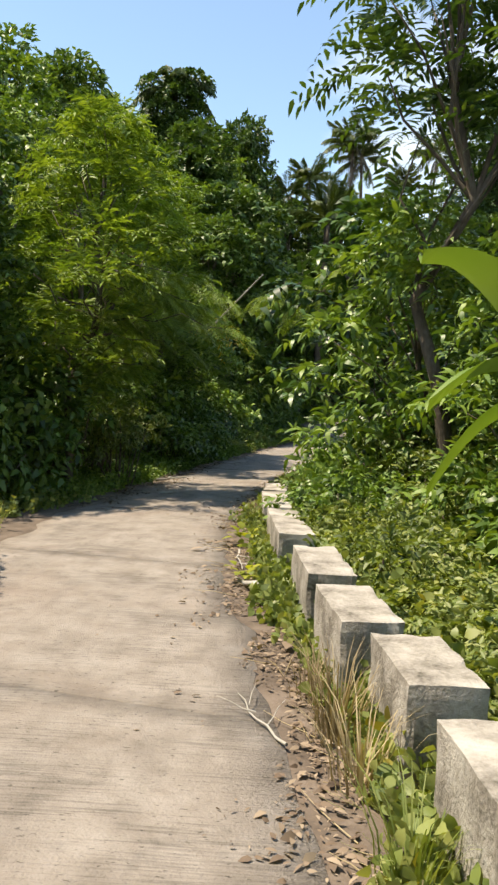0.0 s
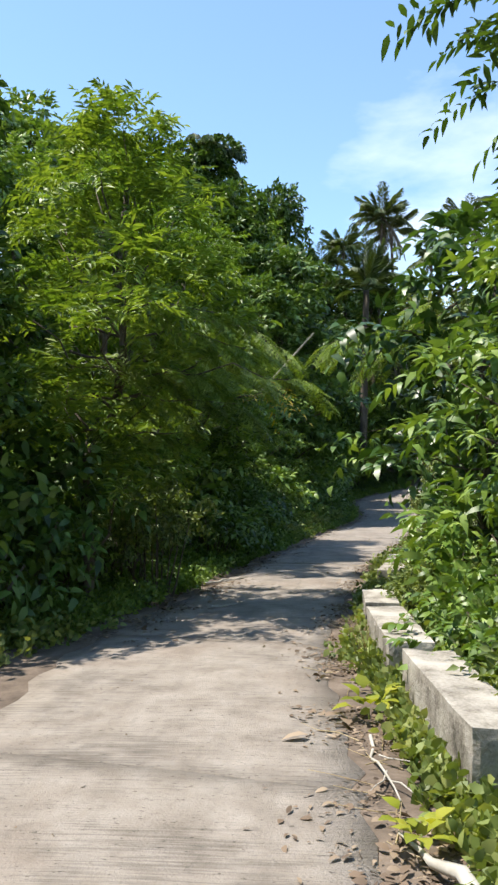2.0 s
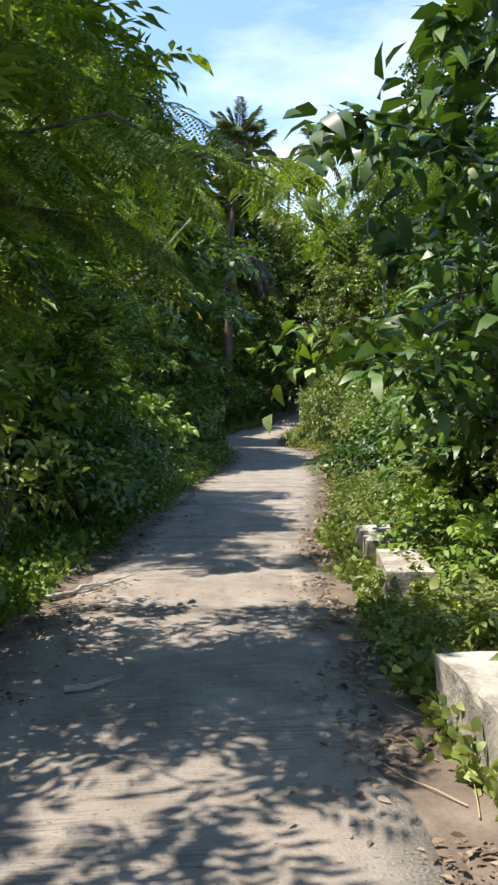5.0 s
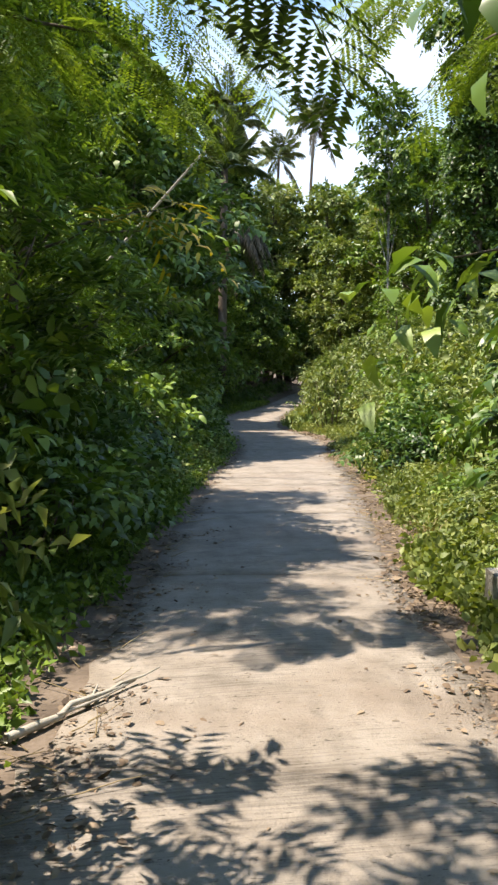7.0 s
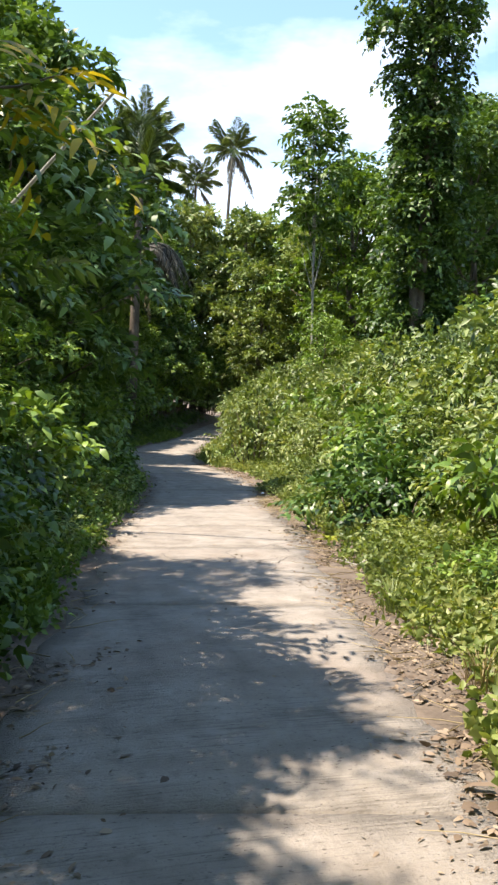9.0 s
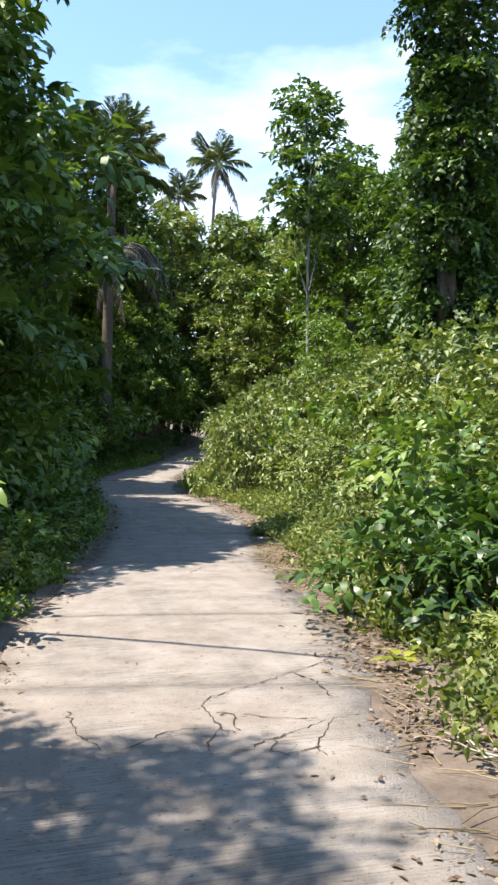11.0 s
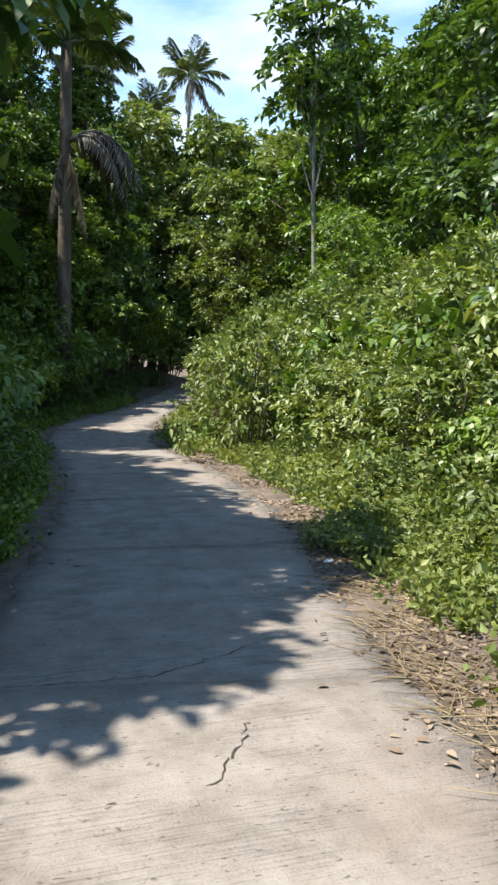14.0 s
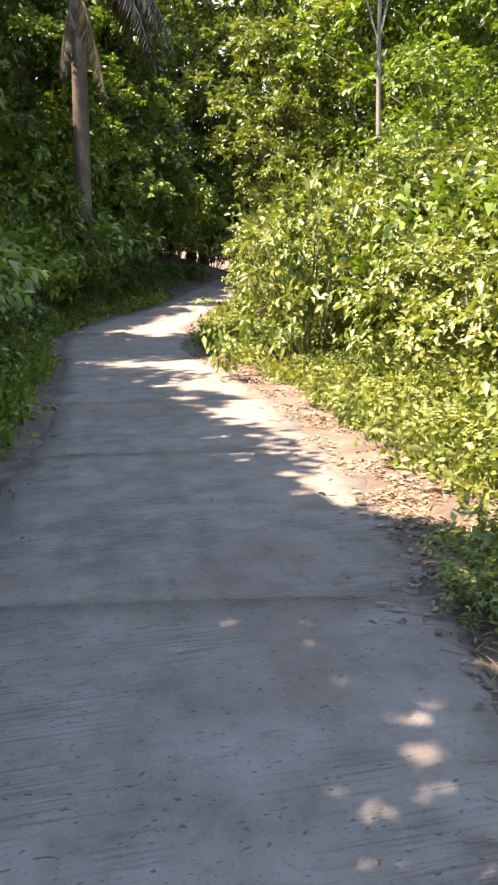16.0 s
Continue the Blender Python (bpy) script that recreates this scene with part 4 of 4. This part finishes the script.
def litter_band(side, y0, y1, d0, d1, count, label, size=(0.018, 0.075)):
    ly = prng.uniform(y0, y1, count)
    ld = prng.normal((d0 + d1) / 2, (d1 - d0) / 3.2, count)
    keep = np.array([noise.noise(Vector((float(a) * 1.3, float(b) * 2.0, 8.0))) > -0.12 for a, b in zip(ly, ld)])
    ly, ld = ly[keep], ld[keep]
    count = len(ly)
    lx = left_edge(ly) - ld if side < 0 else right_edge(ly) + ld
    z = np.where(ld < 0.08, 0.012, np.maximum(ground_height(lx, ly), -0.03) + 0.012)
    o = np.stack([lx, ly, z], -1)
    a = prng.uniform(0, 2 * np.pi, count)
    d = np.stack([np.cos(a), np.sin(a), prng.uniform(-0.02, 0.35, count)], -1)
    u = np.array([0, 0, 1.0]) + prng.normal(0, 0.4, d.shape)
    s = size[0] + (size[1] - size[0]) * prng.random(count) ** 2
    arr = leaf_arrays(o, d, u, s, s * prng.uniform(0.25, 0.6, count), 0.2)
    return tagged(new("leaf_litter", mesh_from("leaf_litter", *arr, M_LITTER)), label, "leaf litter", kind="stuff")


litter_band(1, 1.5, 20, -0.15, 0.7, 14000, "brown dry fallen leaves along the guard blocks")
litter_band(-1, 12, 22, -0.35, 0.6, 5000, "brown dry fallen leaves on the shaded road edge")
litter_band(1, 17, 37, -0.08, 0.65, 9000, "pale dry fallen leaves along the road edge")
litter_band(1, 23, 37, 0.0, 1.0, 4500, "brown dry leaves and stalks beside the road")
litter_band(-1, 22, 46, -0.15, 0.5, 2600, "dry fallen leaves under the bank")
litter_band(1, 36, 50, -0.1, 0.6, 4500, "pale dry leaves along the edge before the bend", (0.03, 0.1))
litter_band(1, -1, 40, -2.2, -0.3, 260, "small dry leaf scraps scattered on the road", (0.015, 0.05))


def twig_band(side, y0, y1, d0, d1, count, label):
    parts_ = []
    for _ in range(count):
        y_, d_ = prng.uniform(y0, y1), prng.uniform(d0, d1)
        x_ = float(right_edge(y_)) + d_ if side > 0 else float(left_edge(y_)) - d_
        a, n = prng.uniform(0, np.pi), prng.uniform(0.12, 0.45)
        z_ = 0.02 if d_ < 0.05 else 0.0
        parts_.append(tube_arrays(bend((x_, y_, z_), (x_ + n * math.cos(a), y_ + n * math.sin(a), z_ + 0.02), 4, 0.1), np.linspace(0.004, 0.0015, 4), 4))
    return tagged(new("twig_litter", mesh_from("twig_litter", *joined(parts_), M_STRAW)), label, "twigs", kind="stuff")


twig_band(1, 2, 20, 0.02, 0.6, 170, "pale dry twigs lying along the guard blocks")
twig_band(1, 20, 37, 0.0, 0.6, 420, "pale dry grass stalks along the road edge")
twig_band(1, 30.5, 34.5, 0.0, 0.75, 320, "heap of pale cut grass stalks at the road edge")
twig_band(-1, 15, 24, -0.2, 0.4, 60, "dry twigs at the shaded road edge")


def grass_tuft(x, y, blades, height, mat, label):
    a = rng.uniform(0, 2 * np.pi, blades)
    r = rng.uniform(0, 0.14, blades)
    o = np.stack([x + r * np.cos(a), y + r * np.sin(a), np.full(blades, -0.04)], -1)
    h = height * rng.uniform(0.5, 1.1, blades)
    lean_ = np.stack([np.cos(a), np.sin(a), 0 * a], -1) * rng.uniform(0.1, 0.6, blades)[:, None]
    side = np.stack([-np.sin(a), np.cos(a), 0 * a], -1) * 0.006
    vs, qs = [], []
    for k, f in enumerate((0, 0.35, 0.7, 1.0)):
        p = o + np.array([0, 0, 1.0]) * (h * (f - 0.25 * f**3))[:, None] + lean_ * (h * f**2)[:, None]
        w = side * (1 - f * 0.9)
        vs.append(np.stack([p - w, p + w], 1))
    v = np.stack(vs, 1).reshape(-1, 3)
    for b in range(blades):
        qs += [(8 * b + 2 * k, 8 * b + 2 * k + 1, 8 * b + 2 * k + 3, 8 * b + 2 * k + 2) for k in range(3)]
    return tagged(new("grass_tuft", mesh_from("grass_tuft", v, [], qs, mat)), label, "grass")


for x, y, n, h, m in ((1.68, 4.75, 90, 0.6, M_STRAW), (1.75, 4.3, 60, 0.5, M_STRAW), (1.85, 3.6, 70, 0.5, M_HERB), (1.6, 5.3, 50, 0.42, M_STRAW), (1.75, 3.1, 60, 0.35, M_STRAW), (1.1, 11.5, 60, 0.4, M_STRAW), (1.06, 12.0, 50, 0.38, M_STRAW),
                      (1.08, 11.0, 50, 0.4, M_HERB), (1.3, 8.9, 50, 0.32, M_HERB), (2.35, 20.6, 60, 0.4, M_STRAW), (2.6, 22.5, 60, 0.4, M_HERB), (-2.3, 9.4, 70, 0.35, M_HERB), (-2.6, 8.6, 70, 0.4, M_HERB), (-2.1, 10.6, 60, 0.35, M_HERB)):
    grass_tuft(x, y, n, h, m, "tuft of dry straw-coloured grass" if m is M_STRAW else "tuft of green grass at the road edge")

# fallen palm sheath, yellow seedling
sheath_pts = bend((1.02, 8.0, 0.03), (1.32, 7.2, 0.05), 6, 0.1)
tagged(new("palm_sheath", mesh_from("palm_sheath", *tube_arrays(sheath_pts, [0.006, 0.012, 0.02, 0.032, 0.04, 0.02], 6), M_BAMBOO, True)), "pale dry fallen palm stalk lying on the litter", "palm stalk")
for x, y, s in ((1.0, 9.75, 1.0), (1.1, 7.9, 0.7), (3.3, 26.1, 0.8)):
    th = tagged(new("yellow_seedling"), "low seedling with bright yellow-green leaves", "seedling")
    a = np.arange(14) * 2.4
    d = np.stack([np.cos(a), np.sin(a), rng.uniform(0.2, 1.3, 14)], -1)
    o = np.array([x, y, 0.05]) + d * rng.uniform(0.02, 0.12, 14)[:, None]
    part("leaf", mesh_from("leaf", *leaf_arrays(o, d, np.array([[0, 0, 1.0]] * 14), 0.13 * s, 0.10 * s, 0.4), M_LIME), th)
    part("stem", mesh_from("stem", *tube_arrays([(x, y, -0.05), (x, y, 0.03), (x, y, 0.07)], [0.008, 0.006, 0.004], 5), M_HERB), th)


def fallen_branch(points, radius, label):
    """A dead branch with two forks lying on the ground."""
    parts_ = [tube_arrays(bend(points[0], points[1], 7, 0.12), np.linspace(radius, radius * 0.35, 7), 6)]
    a, b = np.array(points[0], float), np.array(points[1], float)
    for f, w in ((0.35, 0.16), (0.6, -0.13), (0.75, 0.1)):
        p = a + (b - a) * f
        parts_.append(tube_arrays(bend(p, p + (b - a) * 0.3 + np.array([w, w * 0.5, 0.03]), 4, 0.15), np.linspace(radius * 0.5, radius * 0.15, 4), 5))
    return tagged(new("fallen_branch", mesh_from("fallen_branch", *joined(parts_), M_BAMBOO, True)), label, "fallen branch")


fallen_branch(((-1.05, 16.35, 0.03), (-0.5, 17.0, 0.03)), 0.022, "pale dead branch lying on leaf litter")
fallen_branch(((0.98, 9.3, 0.03), (1.06, 8.35, 0.03)), 0.012, "pale dry stick lying at the road edge")
fallen_branch(((1.45, 4.6, 0.03), (1.2, 5.2, 0.03)), 0.008, "thin dry twig at the road edge")
fallen_branch(((3.2, 24.0, 0.03), (3.0, 24.9, 0.03)), 0.012, "pale dry root lying at the road edge")
fallen_branch(((-0.62, 14.15, 0.03), (-0.42, 14.2, 0.03)), 0.02, "short dark stick lying on the road")
for x, y, a in ((0.71, 9.67, 30), (0.86, 9.5, 100), (0.62, 9.3, 200), (1.5, 18.9, 60), (1.62, 17.4, 10), (1.7, 19.3, 150), (1.45, 6.0, 80), (0.85, 11.7, 300), (0.95, 11.3, 20)):
    t_ = math.radians(a)
    arr = leaf_arrays(np.array([[x, y, 0.03]]), np.array([[math.cos(t_), math.sin(t_), 0.15]]), np.array([[0.2, 0.1, 1.0]]), 0.17, 0.08, 0.25)
    tagged(new("dry_leaf", mesh_from("dry_leaf", *arr, M_LITTER)), "large curled dry brown leaf on the road edge", "dry leaf")
# white scrap of paper in the weeds
sb = bmesh.new()
bmesh.ops.create_icosphere(sb, subdivisions=2, radius=0.06)
for v in sb.verts:
    v.co = Vector((v.co.x * 1.4, v.co.y, v.co.z * 0.4)) + 0.025 * noise.noise_vector(v.co * 40)
sm = bpy.data.meshes.new("paper_scrap")
sb.to_mesh(sm)
sb.free()
M_PAPER = rough_material("paper", [(0.3, (0.6, 0.6, 0.58)), (0.7, (0.8, 0.8, 0.78))], 8.0, 0.7, 0.2, 60.0)
sm.materials.append(M_PAPER)
scrap = tagged(new("paper_scrap", sm), "crumpled white scrap of paper at the road edge", "litter")
scrap.matrix_world = pose(4.52, 34.2, 0.02, 0, 0, 30) @ Matrix.Scale(0.6, 4)
for x, y, k in ((4.95, 34.3, 0.42), (4.8, 34.9, 0.36), (5.2, 33.6, 0.45), (5.3, 35.4, 0.5)):
    put(bush_d, x, y, turn(), k, 0.8)


# ---- cracks in the road ----
def crack(points, width):
    """A ragged crack: its dark recess drawn as a thin flat strip on the slab."""
    pts = [np.array(points[0], float)]
    for a, b in zip(points, points[1:]):
        a, b = np.array(a, float), np.array(b, float)
        n = max(2, int(np.linalg.norm(b - a) / 0.035))
        for f in np.linspace(0, 1, n + 1)[1:]:
            pts.append(a + (b - a) * f + rng.normal(0, 0.011, 2))
    pts = np.array(pts)
    d = unit(np.gradient(pts, axis=0))
    nrm = np.stack([-d[:, 1], d[:, 0]], -1)
    w = width * rng.uniform(0.12, 1.0, len(pts))[:, None]
    mid = (left_edge(pts[:, 1]) + right_edge(pts[:, 1])) / 2
    g = (pts[:, 0] - left_edge(pts[:, 1])) / (right_edge(pts[:, 1]) - left_edge(pts[:, 1]))
    z = 0.0155 + 0 * mid - 0.012 * (1 - np.sin(np.clip(g, 0, 1) * np.pi))
    v = np.concatenate([np.c_[pts - nrm * w, z], np.c_[pts + nrm * w, z]])
    n = len(pts)
    q = [(i, i + 1, n + i + 1, n + i) for i in range(n - 1)]
    return part("crack", mesh_from("crack", v, [], q, M_CRACK), road)


CRACKS = [
    ([(3.05, 26.58), (2.61, 26.25), (2.24, 26.02), (1.95, 25.86), (1.88, 25.74), (1.91, 25.32), (1.76, 25.03)], 0.006),
    ([(2.61, 26.25), (2.69, 26.02), (2.67, 25.66)], 0.006),
    ([(1.91, 25.32), (1.97, 25.21), (2.03, 25.52), (1.94, 25.58)], 0.006),
    ([(2.73, 25.36), (2.55, 25.33), (2.34, 25.20), (2.09, 25.09), (1.97, 24.97), (1.80, 24.98)], 0.006),
    ([(2.55, 25.33), (2.32, 24.95), (2.14, 24.86), (2.08, 24.94), (2.20, 25.15)], 0.006),
    ([(2.08, 25.51), (2.27, 25.39), (2.49, 25.34)], 0.006),
    ([(2.32, 24.95), (2.35, 24.83)], 0.006),
    ([(1.80, 25.35), (1.60, 25.32), (1.37, 25.14)], 0.006),
    ([(1.12, 25.83), (1.17, 25.44), (1.27, 25.16)], 0.006),
    ([(1.85, 32.00), (2.21, 31.95), (2.62, 31.91), (3.07, 32.12), (3.40, 32.33)], 0.006),
    ([(2.94, 31.19), (2.79, 30.89), (2.63, 30.67)], 0.006),
    ([(1.32, 28.52), (1.77, 28.42), (2.29, 28.30), (2.62, 28.22), (3.1, 28.08)], 0.004),
]
for pts, w in CRACKS:
    crack(pts, w)

# ---- bamboo pole leaning out over the road ----
pa, pb = np.array([0.6, 26.4, 5.65]), np.array([-1.02, 27.95, 4.21])
pole_pts = [pa + (pb - pa) * f for f in np.linspace(0, 1.7, 14)]
tagged(new("bamboo_pole", mesh_from("bamboo_pole", *tube_arrays(pole_pts, np.linspace(0.02, 0.038, 14), 8), M_BAMBOO, True)), "pale dry bamboo pole leaning out of the thicket over the road", "bamboo pole")
